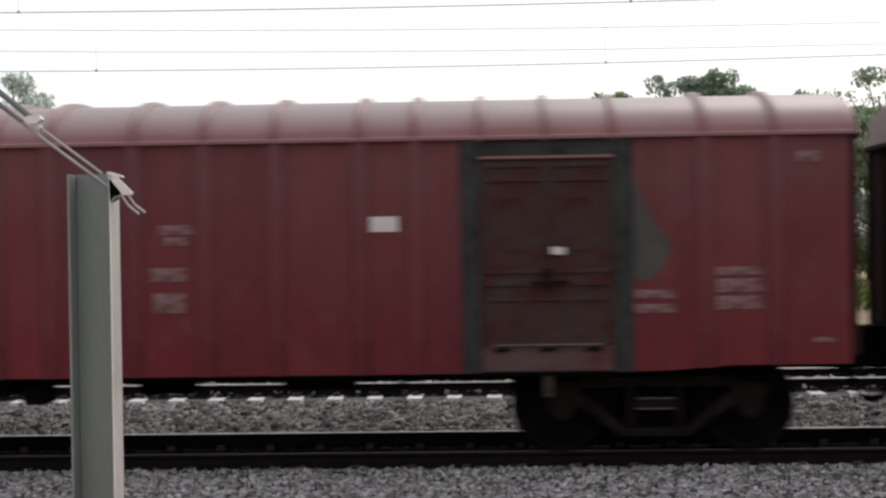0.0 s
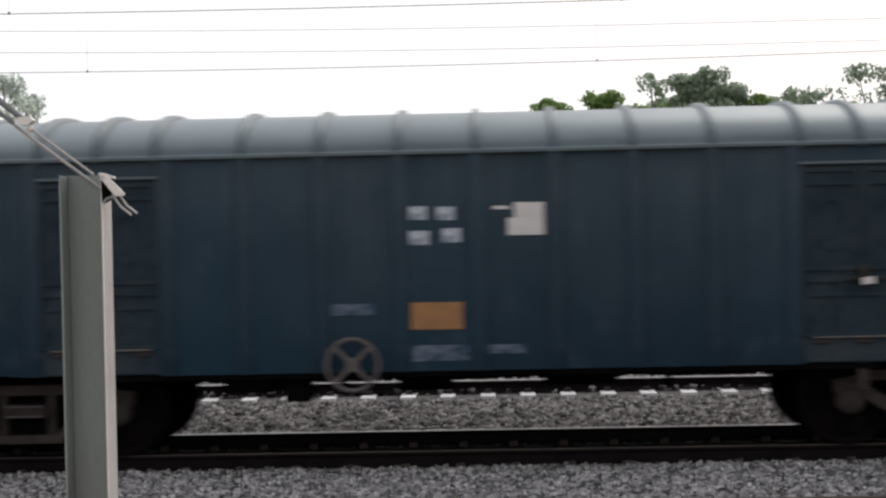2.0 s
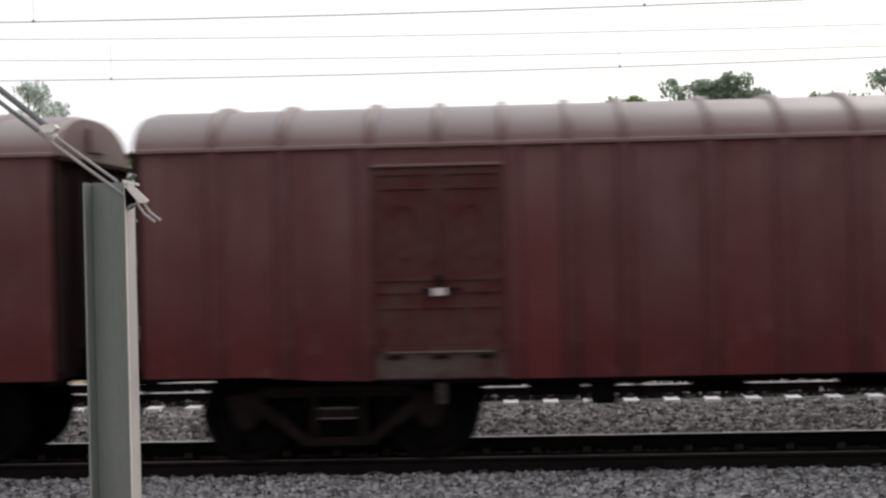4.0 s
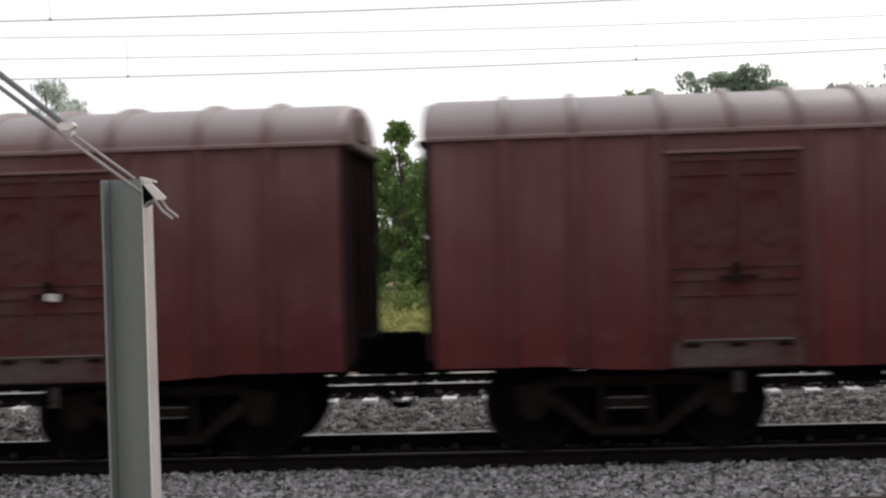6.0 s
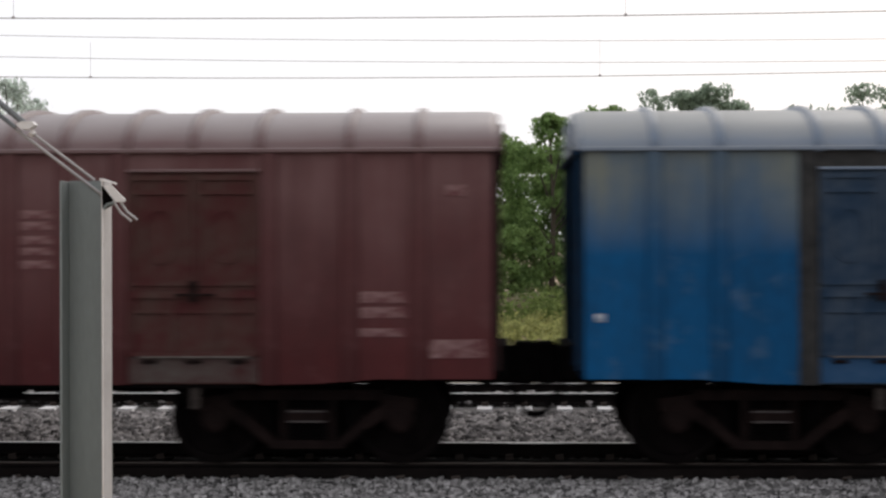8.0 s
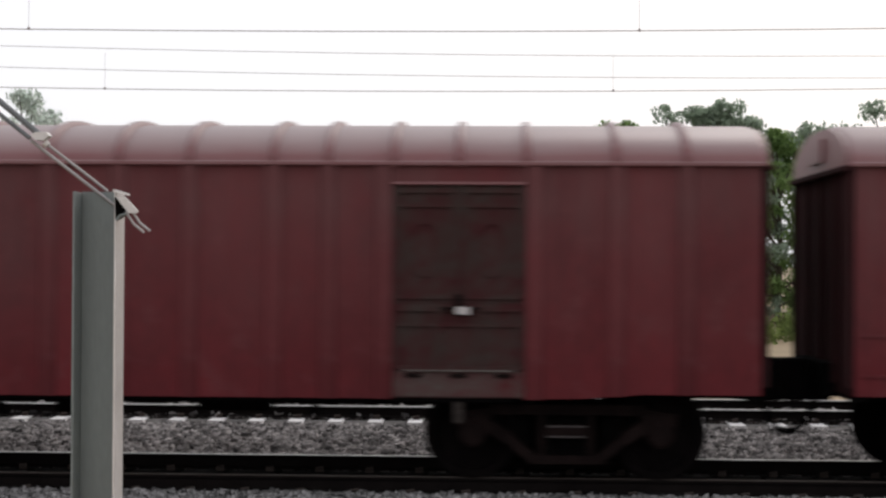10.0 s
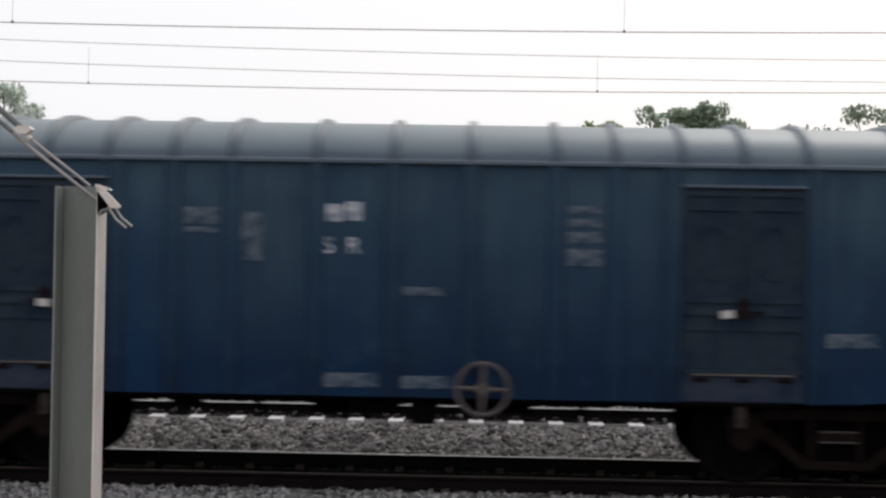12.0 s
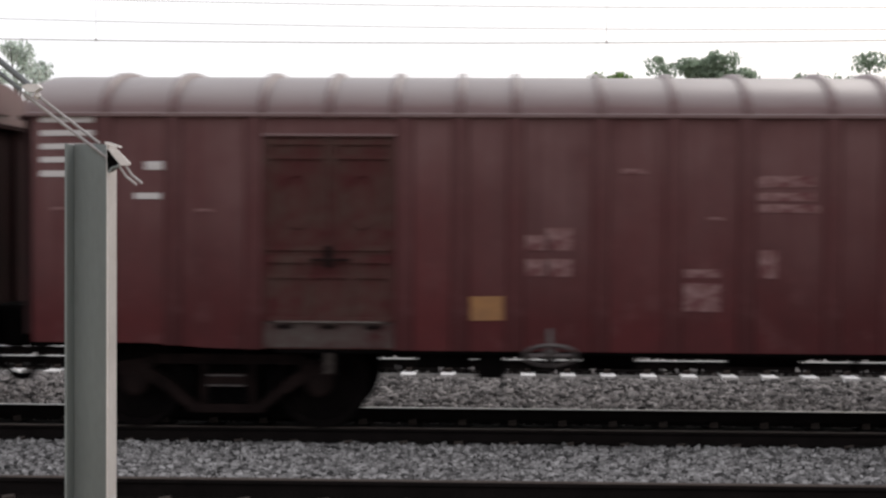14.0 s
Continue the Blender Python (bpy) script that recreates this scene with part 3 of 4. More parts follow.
def bogie(wagon, x, iron):
    top = new("bogie")
    top.parent = wagon
    top.location = (x, 0, 0)
    for s in (-1, 1):
        place("side_frame", shared("side_frame%d" % s, iron, lambda: bogie_frame_bm(s)), top)
        for ax in (-1, 1):
            place("axle_box", shared("axle_box%d" % s, iron, lambda: axle_box_bm(s)), top, "", pose(ax, 0, 0.5))
        for sx in (-0.15, 0.0, 0.15):
            place("coil_spring", shared("coil_spring", UNDER, spring_bm), top, "", pose(sx, s * 1.03, 0.25))
        place("bolster_end", shared("bolster_end", iron, lambda: boxes((-0.22, 0.22, -0.09, 0.09, 0.46, 0.60), bevel=0.015)), top, "", pose(0, s * 1.06, 0))
        for lz in (0.475, 0.585):
            place("ledge", shared("bogie_ledge", HANDWHEEL, lambda: boxes((-0.20, 0.20, -0.03, 0.03, -0.009, 0.009), bevel=0.004)), top, "dusty cast ledge", pose(0, s * 1.125, lz))
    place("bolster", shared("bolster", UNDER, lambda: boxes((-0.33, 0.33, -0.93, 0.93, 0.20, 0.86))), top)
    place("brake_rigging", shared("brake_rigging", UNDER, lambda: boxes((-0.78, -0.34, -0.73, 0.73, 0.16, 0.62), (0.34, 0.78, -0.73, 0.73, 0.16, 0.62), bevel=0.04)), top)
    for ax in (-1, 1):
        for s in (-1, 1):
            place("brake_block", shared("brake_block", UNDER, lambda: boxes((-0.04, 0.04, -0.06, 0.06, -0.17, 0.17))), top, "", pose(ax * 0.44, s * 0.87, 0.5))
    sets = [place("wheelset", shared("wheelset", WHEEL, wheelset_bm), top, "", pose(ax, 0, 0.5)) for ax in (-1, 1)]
    return sets


def letters(body, size, material, parent, d, z):
    """Readable lettering as a thin mesh, its middle at that place."""
    cu = bpy.data.curves.new("lettering", "FONT")
    cu.body, cu.size, cu.extrude, cu.align_x, cu.align_y, cu.offset = body, size, 0.003, "CENTER", "CENTER", 0.004
    temp = new("lettering", cu)
    bpy.context.view_layer.update()
    me = bpy.data.meshes.new_from_object(temp.evaluated_get(bpy.context.evaluated_depsgraph_get()))
    bpy.data.objects.remove(temp)
    me.materials.clear()
    me.materials.append(material)
    place("lettering", me, parent, "white painted lettering", pose(d - HX, -HALF - 0.005, z, 90, 0, 0))


def wagon(colour, label, drop=0.0, brake=None, marks=(), tags=((0.10, 0.87), (0.10, 0.87)), iron=None, frame_paint=None, wheel_turn=0.0, plan="wide", dark_wheel=False, seams=False, wheel_tilt=0):
    """A bogie covered wagon; drop: by how much its box is lower. Marks are (from its front end, height, width, height, paint)."""
    m = LIVERIES[colour]
    iron = iron or IRON
    ribs, (door0, door1), bogie_at = PLANS[plan]
    ds = rib_ds(plan)
    top = new("covered_wagon")
    tagged(top, label, "freight wagon", "wagons of the passing train")
    high = pose(0, 0, -drop)
    edges = [0.0] + ds + [LENGTH]
    for s in (-1, 1):
        turn = 0 if s < 0 else 180
        for d0, d1 in zip(edges, edges[1:]):
            doorway = min(abs((d0 + d1) / 2 - (door0 + door1) / 2), abs((d0 + d1) / 2 - LENGTH + (door0 + door1) / 2)) < 0.2
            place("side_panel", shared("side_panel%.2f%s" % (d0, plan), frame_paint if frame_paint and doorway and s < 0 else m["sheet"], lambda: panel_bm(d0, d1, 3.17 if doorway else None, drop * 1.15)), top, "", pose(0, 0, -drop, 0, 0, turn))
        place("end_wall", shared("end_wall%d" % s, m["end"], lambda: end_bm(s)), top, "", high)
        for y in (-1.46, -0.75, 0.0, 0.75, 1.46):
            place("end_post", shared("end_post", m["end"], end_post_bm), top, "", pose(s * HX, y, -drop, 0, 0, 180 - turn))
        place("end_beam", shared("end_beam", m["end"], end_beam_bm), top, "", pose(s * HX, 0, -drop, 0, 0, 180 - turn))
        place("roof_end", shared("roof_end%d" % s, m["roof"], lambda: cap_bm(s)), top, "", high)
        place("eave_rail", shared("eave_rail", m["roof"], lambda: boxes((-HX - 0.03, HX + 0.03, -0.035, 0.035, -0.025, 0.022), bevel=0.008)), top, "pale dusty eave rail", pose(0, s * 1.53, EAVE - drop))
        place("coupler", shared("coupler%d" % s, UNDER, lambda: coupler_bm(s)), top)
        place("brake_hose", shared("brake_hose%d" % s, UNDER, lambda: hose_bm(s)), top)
        for d in ds:
            z0 = low_z(min(d, LENGTH - d)) + drop * 1.15
            beside = door0 - 0.15 < min(d, LENGTH - d) < door1 + 0.15
            paint = frame_paint if frame_paint and beside and s < 0 else m["rib"]
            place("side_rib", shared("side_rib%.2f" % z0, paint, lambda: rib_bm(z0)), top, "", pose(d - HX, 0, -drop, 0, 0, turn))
        for d0, d1 in zip(edges, edges[1:]) if seams and s < 0 else ():
            if min(abs((d0 + d1) / 2 - (door0 + door1) / 2), abs((d0 + d1) / 2 - LENGTH + (door0 + door1) / 2)) > 0.2:
                for z in (1.17, 1.59):
                    place("side_rail", meshed("side_rail", boxes((d0 + 0.10 - HX, d1 - 0.10 - HX, -HALF - 0.016, -HALF + 0.004, z - 0.014, z + 0.014)), m["rib"]), top)
        half = (door1 - door0) / 2
        for i, x in enumerate((-HX + door0 + half, HX - door0 - half)):
            d = place("door", shared("door_low", m["door"], door_low_bm), top, "grimy closed flap door", pose(x, s * 1.47, BASE + 0.055 + 0.15 * drop, 0, 0, turn))
            d.scale = (half / 0.745, 1, 1 - 0.51 * drop)
            for lx in (-0.37, 0.37):
                place("door_leaf", shared("door_leaf", m["door"], door_leaf_bm), d, "", pose(lx, 0, 0.97))
            place("door_frame", shared("door_frame", m["door"], door_frame_bm), d)
            for hx in (-0.5, 0.0, 0.5) if s < 0 else ():
                place("hinge", shared("hinge", iron, lambda: boxes((-0.09, 0.09, -0.06, 0.0, 0.17, 0.21), bevel=0.008)), d, "", pose(hx, 0, 0))
            place("sill", shared("door_sill", m["sill"], lambda: boxes((-0.72, 0.72, -0.030, -0.015, -0.03, 0.24))), d, "dusty grey sill flap")
            place("sill_lip", shared("sill_lip", SILL, lambda: boxes((-0.60, 0.60, -0.075, -0.02, 0.235, 0.25))), d)
            place("lintel", shared("door_lintel", m["roof_rib"], lambda: boxes((-0.74, 0.74, -0.065, 0.02, 2.185, 2.215), bevel=0.005)), d)
            place("latch", shared("latch", iron, lambda: boxes((-0.20, 0.24, -0.085, -0.04, 0.885, 0.907), (-0.04, 0.04, -0.09, -0.04, 0.82, 1.04))), d)
            if s < 0 and tags[i]:
                place("door_tag", shared("door_tag", WHITE, lambda: boxes((-0.075, 0.075, -0.098, -0.086, -0.04, 0.04), bevel=0.003)), d, "small white card on the latch", pose(tags[i][0], 0, tags[i][1], 0, random.uniform(-8, 8), 0))
    place("roof", shared("roof", m["roof"], roof_bm), top, "dusty arched sheet roof, painted lighter on top", high)
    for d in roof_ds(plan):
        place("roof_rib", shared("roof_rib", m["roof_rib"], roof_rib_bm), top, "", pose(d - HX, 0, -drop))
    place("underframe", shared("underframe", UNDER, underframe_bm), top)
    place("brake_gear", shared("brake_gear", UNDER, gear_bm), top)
    for x in ((door0 + door1) / 2 - HX, HX - (door0 + door1) / 2):
        place("foot_step", shared("foot_step", IRON_DUSTY, step_bm), top, "", pose(x, 0, 0))
    if brake is not None:
        place("brake_wheel", shared("brake_wheel", m["rib"] if dark_wheel else HANDWHEEL, brake_wheel_bm), top, "spoked handbrake wheel", pose(brake - HX, -1.62, 0.87 if wheel_tilt else 1.01, wheel_tilt, wheel_turn, 0))
    place("brake_box", shared("brake_box", UNDER, lambda: boxes((-0.15, 0.15, -1.30, -1.0, 0.60, 1.0), (-0.80, -0.25, -1.22, -1.05, 0.70, 0.95), bevel=0.02)), top, "", pose((brake or 5.5) - HX - 0.62, 0, 0))
    for d, z, w, h, paint in marks:
        lo, hi = [(a + 0.11, b - 0.11) for a, b in zip(edges, edges[1:]) if a <= d <= b][0]
        flat = w < hi - lo
        if flat:
            d = min(max(d, lo + w / 2), hi - w / 2)
        elif w < 0.9 and paint not in (SOOT, TAN):
            w, d, flat = hi - lo - 0.01, (lo + hi) / 2, True
        bm = boxes((-w / 2, w / 2, -0.004, 0.004, -h / 2, h / 2))
        if paint is WHITE and w > 0.45 and h > 0.4:
            bm.clear()
            prism(bm, [(w * p, h * q) for p, q in ((-0.5, -0.28), (-0.36, -0.5), (0.36, -0.5), (0.5, -0.22), (0.5, 0.22), (0.36, 0.5), (-0.46, 0.5), (-0.5, 0.3))], -0.004, 0.004)
            place("placard", meshed("placard", boxes((-w * 0.5, w * 0.5, -0.002, 0.004, -h * 0.5, h * 0.5)), PLACARD), top, "pale blue placard sheet", pose(d - HX, -HALF - 0.004, z))
            place("lettering", meshed("lettering", boxes((-w * 0.24, w * 0.22, -0.003, 0.003, -h * 0.08, h * 0.07)), PALE_BLUE), top, "", pose(d - HX, -HALF - 0.013, z))
            place("lettering", meshed("lettering", boxes((-w * 0.05, w * 0.07, -0.003, 0.003, h * 0.14, h * 0.22)), LETTER), top, "", pose(d - HX, -HALF - 0.013, z))
        lift = 0.006 if paint in (WHITE, LETTER) else 0.012 if paint is PALE_BLUE and w < 0.34 and h < 0.07 else 0.004
        place("marking" if h > 0.2 else "lettering", meshed("marking", bm, paint), top, "", pose(d - HX, -HALF - lift, z, 0, random.uniform(-1.2, 1.2), 0))
    sets = bogie(top, bogie_at - HX, iron) + bogie(top, HX - bogie_at, iron)
    return top, sets


SILL = shade("dusty_grey_sill_paint", (0.150, 0.132, 0.120), (0.080, 0.064, 0.058), 0.8, 0, 25, 5, 0.2, shine=0.2)
HANDWHEEL = shade("dull_handwheel_paint", (0.105, 0.088, 0.085), (0.055, 0.046, 0.046), 0.6, 0, 40, 6, 0.2, shine=0.3)
PLACARD = shade("pale_blue_placard", (0.13, 0.20, 0.32), (0.10, 0.15, 0.26), 0.7, 0, 40, 6, 0.1)
UMBER = shade("faded_umber_panel", (0.150, 0.060, 0.034), (0.095, 0.036, 0.028), 0.7, 0, 40, 6, 0.1)
TAN = shade("tan_dust_patch", (0.120, 0.088, 0.074), (0.070, 0.045, 0.040), 0.8, 0, 25, 5, 0.2, shine=0.1)
PAINTS = {"white": WHITE, "pale": PALE, "letter": LETTER, "faint": PALE_BLUE, "ochre": OCHRE, "soot": SOOT, "umber": UMBER, "tan": TAN}
MARKS = {}
MARKS[0, 'white'] = [(8.61, 2.48, 0.29, 0.159)]
MARKS[0, 'pale'] = [(6.49, 2.45, 0.37, 0.106), (6.47, 2.33, 0.24, 0.094), (6.4, 1.98, 0.38, 0.147), (6.4, 1.68, 0.34, 0.212), (12.34, 1.94, 0.52, 0.088), (12.34, 1.79, 0.52, 0.141), (12.35, 1.61, 0.5, 0.141), (11.46, 1.71, 0.44, 0.088), (11.46, 1.56, 0.44, 0.094), (13.1, 3.12, 0.24, 0.118), (13.24, 1.21, 0.22, 0.053)]
MARKS[1, 'white'] = [(7.96, 2.61, 0.56, 0.055), (7.74, 2.50, 0.13, 0.10), (8.18, 2.50, 0.13, 0.15), (8.06, 2.36, 0.22, 0.06), (7.80, 2.35, 0.14, 0.06), (1.62, 2.23, 0.31, 0.1)]
MARKS[1, 'ochre'] = [(7.16, 1.48, 0.43, 0.353)]
MARKS[1, 'pale'] = [(6.2, 2.01, 0.12, 0.236), (6.5, 2.04, 0.18, 0.236), (6.22, 1.76, 0.15, 0.147), (6.48, 1.8, 0.21, 0.177), (2.2, 1.47, 0.18, 0.106), (12.38, 1.95, 0.59, 0.088), (12.41, 1.8, 0.6, 0.088), (12.35, 1.66, 0.53, 0.1)]
MARKS[2, 'white'] = [(1.63, 2.2, 0.31, 0.1), (7.86, 2.36, 0.66, 0.436)]
MARKS[2, 'letter'] = [(6.16, 2.03, 0.15, 0.218), (6.35, 2.08, 0.18, 0.118), (6.37, 1.96, 0.11, 0.071), (12.38, 2.5, 0.35, 0.088), (12.39, 2.33, 0.56, 0.159), (12.35, 2.13, 0.47, 0.159), (12.32, 1.93, 0.42, 0.153)]
MARKS[2, 'faint'] = [(1.76, 1.13, 0.35, 0.147), (2.11, 1.33, 0.12, 0.147), (11.66, 1.5, 0.27, 0.106), (11.68, 1.33, 0.29, 0.1), (12.33, 1.52, 0.35, 0.088), (12.33, 1.36, 0.35, 0.106), (12.4, 1.11, 0.32, 0.106), (1.09, 2.94, 0.4, 0.088), (1.06, 2.76, 0.34, 0.088)]
MARKS[3, 'letter'] = [(6.16, 2.58, 0.18, 0.141), (6.17, 2.32, 0.2, 0.147), (6.45, 2.57, 0.18, 0.141), (6.51, 2.34, 0.19, 0.147), (12.5, 2.26, 0.59, 0.071), (12.5, 2.13, 0.59, 0.1), (12.41, 2.01, 0.41, 0.071)]
MARKS[3, 'white'] = [(7.44, 2.59, 0.31, 0.159), (7.4, 2.42, 0.38, 0.183), (7.03, 2.62, 0.16, 0.035)]
MARKS[3, 'ochre'] = [(6.34, 1.5, 0.54, 0.283)]
MARKS[3, 'faint'] = [(5.42, 1.58, 0.45, 0.118), (6.29, 1.11, 0.65, 0.165), (7.02, 1.14, 0.37, 0.094), (11.75, 1.43, 0.49, 0.147)]
MARKS[4, 'letter'] = [(1.07, 3.01, 0.31, 0.106), (6.28, 2.73, 0.32, 0.13), (6.29, 2.45, 0.29, 0.13)]
MARKS[4, 'white'] = [(1.61, 2.12, 0.29, 0.1), (5.52, 2.3, 0.59, 0.412)]
MARKS[4, 'ochre'] = [(6.26, 1.51, 0.53, 0.253)]
MARKS[4, 'faint'] = [(1.06, 2.76, 0.21, 0.071), (5.47, 1.5, 0.41, 0.118), (6.23, 1.12, 0.62, 0.124), (6.92, 1.12, 0.49, 0.1), (0.34, 1.72, 0.12, 0.118), (0.44, 1.42, 0.27, 0.118), (0.43, 1.13, 0.29, 0.059)]
MARKS[7, 'pale'] = [(6.18, 2.36, 0.19, 0.13), (6.48, 2.39, 0.35, 0.053), (6.48, 2.11, 0.18, 0.177), (7.1, 2.21, 0.48, 0.188), (6.9, 1.98, 0.18, 0.188), (7.28, 1.97, 0.18, 0.188), (8.57, 2.89, 0.29, 0.088), (8.65, 2.74, 0.44, 0.147), (8.66, 2.55, 0.42, 0.118), (8.65, 2.41, 0.38, 0.088), (8.72, 2.28, 0.18, 0.071), (12.33, 2.37, 0.32, 0.088), (12.31, 2.21, 0.52, 0.118), (12.32, 2.02, 0.45, 0.088), (12.32, 1.81, 0.45, 0.147), (13.09, 3.0, 0.21, 0.13), (13.14, 1.32, 0.24, 0.147), (5.41, 2.43, 0.09, 0.177)]
MARKS[8, 'pale'] = [(5.54, 2.34, 0.66, 0.071), (5.27, 2.13, 0.12, 0.353), (7.58, 2.6, 0.16, 0.218), (8.06, 2.64, 0.21, 0.13), (7.59, 2.34, 0.14, 0.071), (8.6, 2.84, 0.42, 0.088), (8.6, 2.69, 0.41, 0.1), (8.59, 2.47, 0.44, 0.177), (8.62, 2.22, 0.32, 0.147), (7.11, 1.33, 0.27, 0.088)]
MARKS[8, 'ochre'] = [(6.35, 1.5, 0.65, 0.271)]
MARKS[9, 'pale'] = [(6.34, 2.96, 0.22, 0.106), (7.06, 3.29, 0.57, 0.106), (7.06, 3.12, 0.57, 0.118), (7.03, 2.95, 0.52, 0.13), (5.48, 2.73, 0.68, 0.047), (5.48, 2.5, 0.62, 0.047), (5.53, 2.36, 0.59, 0.059), (8.56, 2.86, 0.29, 0.088), (8.63, 2.62, 0.37, 0.088), (8.56, 2.48, 0.29, 0.071), (6.45, 1.6, 0.32, 0.071), (7.01, 1.59, 0.38, 0.118), (7.03, 1.33, 0.41, 0.118), (13.1, 1.59, 0.49, 0.106), (13.12, 1.44, 0.53, 0.088), (13.16, 1.26, 0.5, 0.065), (11.72, 2.6, 0.27, 0.071), (11.78, 2.39, 0.15, 0.177)]
MARKS[9, 'white'] = [(13.19, 2.3, 0.18, 0.094)]
MARKS[10, 'white'] = [(2.22, 1.99, 0.25, 0.147)]
MARKS[10, 'pale'] = [(0.26, 2.71, 0.21, 0.4), (0.51, 2.71, 0.18, 0.4), (0.38, 1.8, 0.44, 0.177), (0.36, 1.6, 0.41, 0.118), (0.35, 1.39, 0.44, 0.13), (7.84, 2.54, 0.65, 0.088), (7.87, 2.34, 0.71, 0.135), (7.87, 2.77, 0.59, 0.088), (7.96, 2.11, 0.29, 0.059), (8.61, 1.51, 0.47, 0.2)]
MARKS[10, 'soot'] = [(7.9, 1.0, 0.82, 0.188)]
MARKS[11, 'pale'] = [(8.62, 2.7, 0.47, 0.088), (8.62, 2.58, 0.47, 0.088), (8.63, 2.43, 0.44, 0.088), (8.63, 2.31, 0.44, 0.077), (8.63, 2.17, 0.38, 0.088), (6.43, 2.05, 0.38, 0.165), (6.43, 1.81, 0.34, 0.147), (7.15, 2.54, 0.19, 0.059), (7.06, 2.22, 0.24, 0.059), (12.3, 1.45, 0.47, 0.088), (13.04, 1.28, 0.59, 0.194), (13.14, 2.94, 0.21, 0.118), (1.14, 2.93, 0.28, 0.071), (1.13, 2.65, 0.39, 0.1), (1.19, 1.44, 0.38, 0.159), (0.22, 1.44, 0.15, 0.118)]
MARKS[11, 'ochre'] = [(7.14, 1.51, 0.58, 0.289)]
MARKS[11, 'pale'] += [(12.36, 1.82, 0.65, 0.118), (12.34, 1.66, 0.62, 0.112)]
MARKS[12, 'letter'] = [(4.71, 1.59, 0.53, 0.077), (4.73, 1.39, 0.5, 0.059), (4.68, 1.51, 0.29, 0.059), (5.68, 1.5, 0.29, 0.071), (6.43, 1.83, 0.32, 0.077), (6.15, 2.44, 0.16, 0.147), (6.46, 2.47, 0.25, 0.147), (6.14, 2.2, 0.15, 0.1), (6.49, 2.23, 0.17, 0.106), (3.99, 1.48, 0.18, 0.13), (0.19, 1.6, 0.1, 0.088)]
MARKS[12, 'ochre'] = [(6.26, 1.41, 0.38, 0.206)]
MARKS[15, 'pale'] = [(4.17, 1.7, 0.52, 0.088), (4.77, 1.66, 0.59, 0.118), (4.18, 1.38, 0.53, 0.059), (4.75, 1.34, 0.56, 0.088), (6.92, 2.04, 0.18, 0.177), (7.23, 2.13, 0.21, 0.118), (7.23, 1.94, 0.21, 0.147), (6.92, 1.78, 0.12, 0.118), (1.14, 1.77, 0.53, 0.088)]
MARKS[15, 'tan'] = [(4.17, 1.54, 0.49, 0.224), (4.77, 1.5, 0.55, 0.188)]
MARKS[15, 'umber'] = [(6.35, 1.4, 0.52, 0.253)]
MARKS[16, 'ochre'] = [(7.04, 1.47, 0.5, 0.342)]
MARKS[16, 'pale'] = [(7.84, 2.78, 0.38, 0.177), (7.84, 2.59, 0.38, 0.088), (5.91, 1.99, 0.18, 0.088), (7.13, 2.46, 0.18, 0.077), (8.01, 2.32, 0.22, 0.088), (12.36, 2.24, 0.59, 0.088), (12.35, 2.09, 0.56, 0.088)]
MARKS[16, 'white'] = [(7.79, 2.05, 0.21, 0.065), (9.38, 2.34, 0.24, 0.071)]
MARKS[17, 'letter'] = [(6.04, 2.82, 0.17, 0.183), (6.36, 2.84, 0.17, 0.20)]
MARKS[17, 'faint'] = [(4.73, 2.77, 0.41, 0.177), (4.74, 2.62, 0.38, 0.059), (5.18, 2.56, 0.21, 0.512), (8.51, 2.89, 0.5, 0.077), (8.51, 2.75, 0.5, 0.082), (8.49, 2.6, 0.47, 0.118), (8.49, 2.39, 0.47, 0.177), (6.92, 2.01, 0.44, 0.088), (6.15, 1.07, 0.57, 0.147), (6.85, 1.06, 0.53, 0.13), (1.01, 3.0, 0.18, 0.088), (12.39, 2.46, 0.61, 0.088), (12.39, 2.3, 0.61, 0.118), (12.35, 2.07, 0.52, 0.118), (11.39, 1.57, 0.54, 0.147)]
MARKS[18, 'letter'] = [(6.29, 2.81, 0.58, 0.165), (6.38, 2.66, 0.16, 0.077), (12.38, 2.5, 0.62, 0.088), (12.38, 2.29, 0.62, 0.1), (12.3, 2.1, 0.47, 0.118)]
MARKS[18, 'faint'] = [(6.25, 1.1, 0.62, 0.147), (6.96, 1.09, 0.59, 0.147), (6.97, 1.75, 0.41, 0.059), (6.33, 1.74, 0.4, 0.147), (11.46, 1.79, 0.5, 0.071), (11.46, 1.59, 0.5, 0.106), (1.07, 2.95, 0.32, 0.118), (1.07, 2.76, 0.27, 0.088), (1.9, 1.63, 0.68, 0.088)]
MARKS[18, 'white'] = [(8.33, 1.81, 0.16, 0.059), (8.57, 1.84, 0.32, 0.082), (11.59, 1.38, 0.21, 0.082)]
MARKS[19, 'ochre'] = [(6.27, 1.48, 0.5, 0.236)]
MARKS[19, 'pale'] = [(6.03, 2.14, 0.18, 0.395), (6.49, 2.33, 0.21, 0.077), (7.8, 2.7, 0.53, 0.071), (7.81, 2.55, 0.56, 0.077), (7.8, 1.89, 0.59, 0.059), (7.8, 1.77, 0.53, 0.059), (7.84, 1.59, 0.56, 0.118), (6.95, 1.85, 0.24, 0.236), (12.36, 2.5, 0.5, 0.088), (12.36, 2.34, 0.5, 0.118), (12.39, 1.38, 0.27, 0.065), (13.36, 2.67, 0.15, 0.053)]
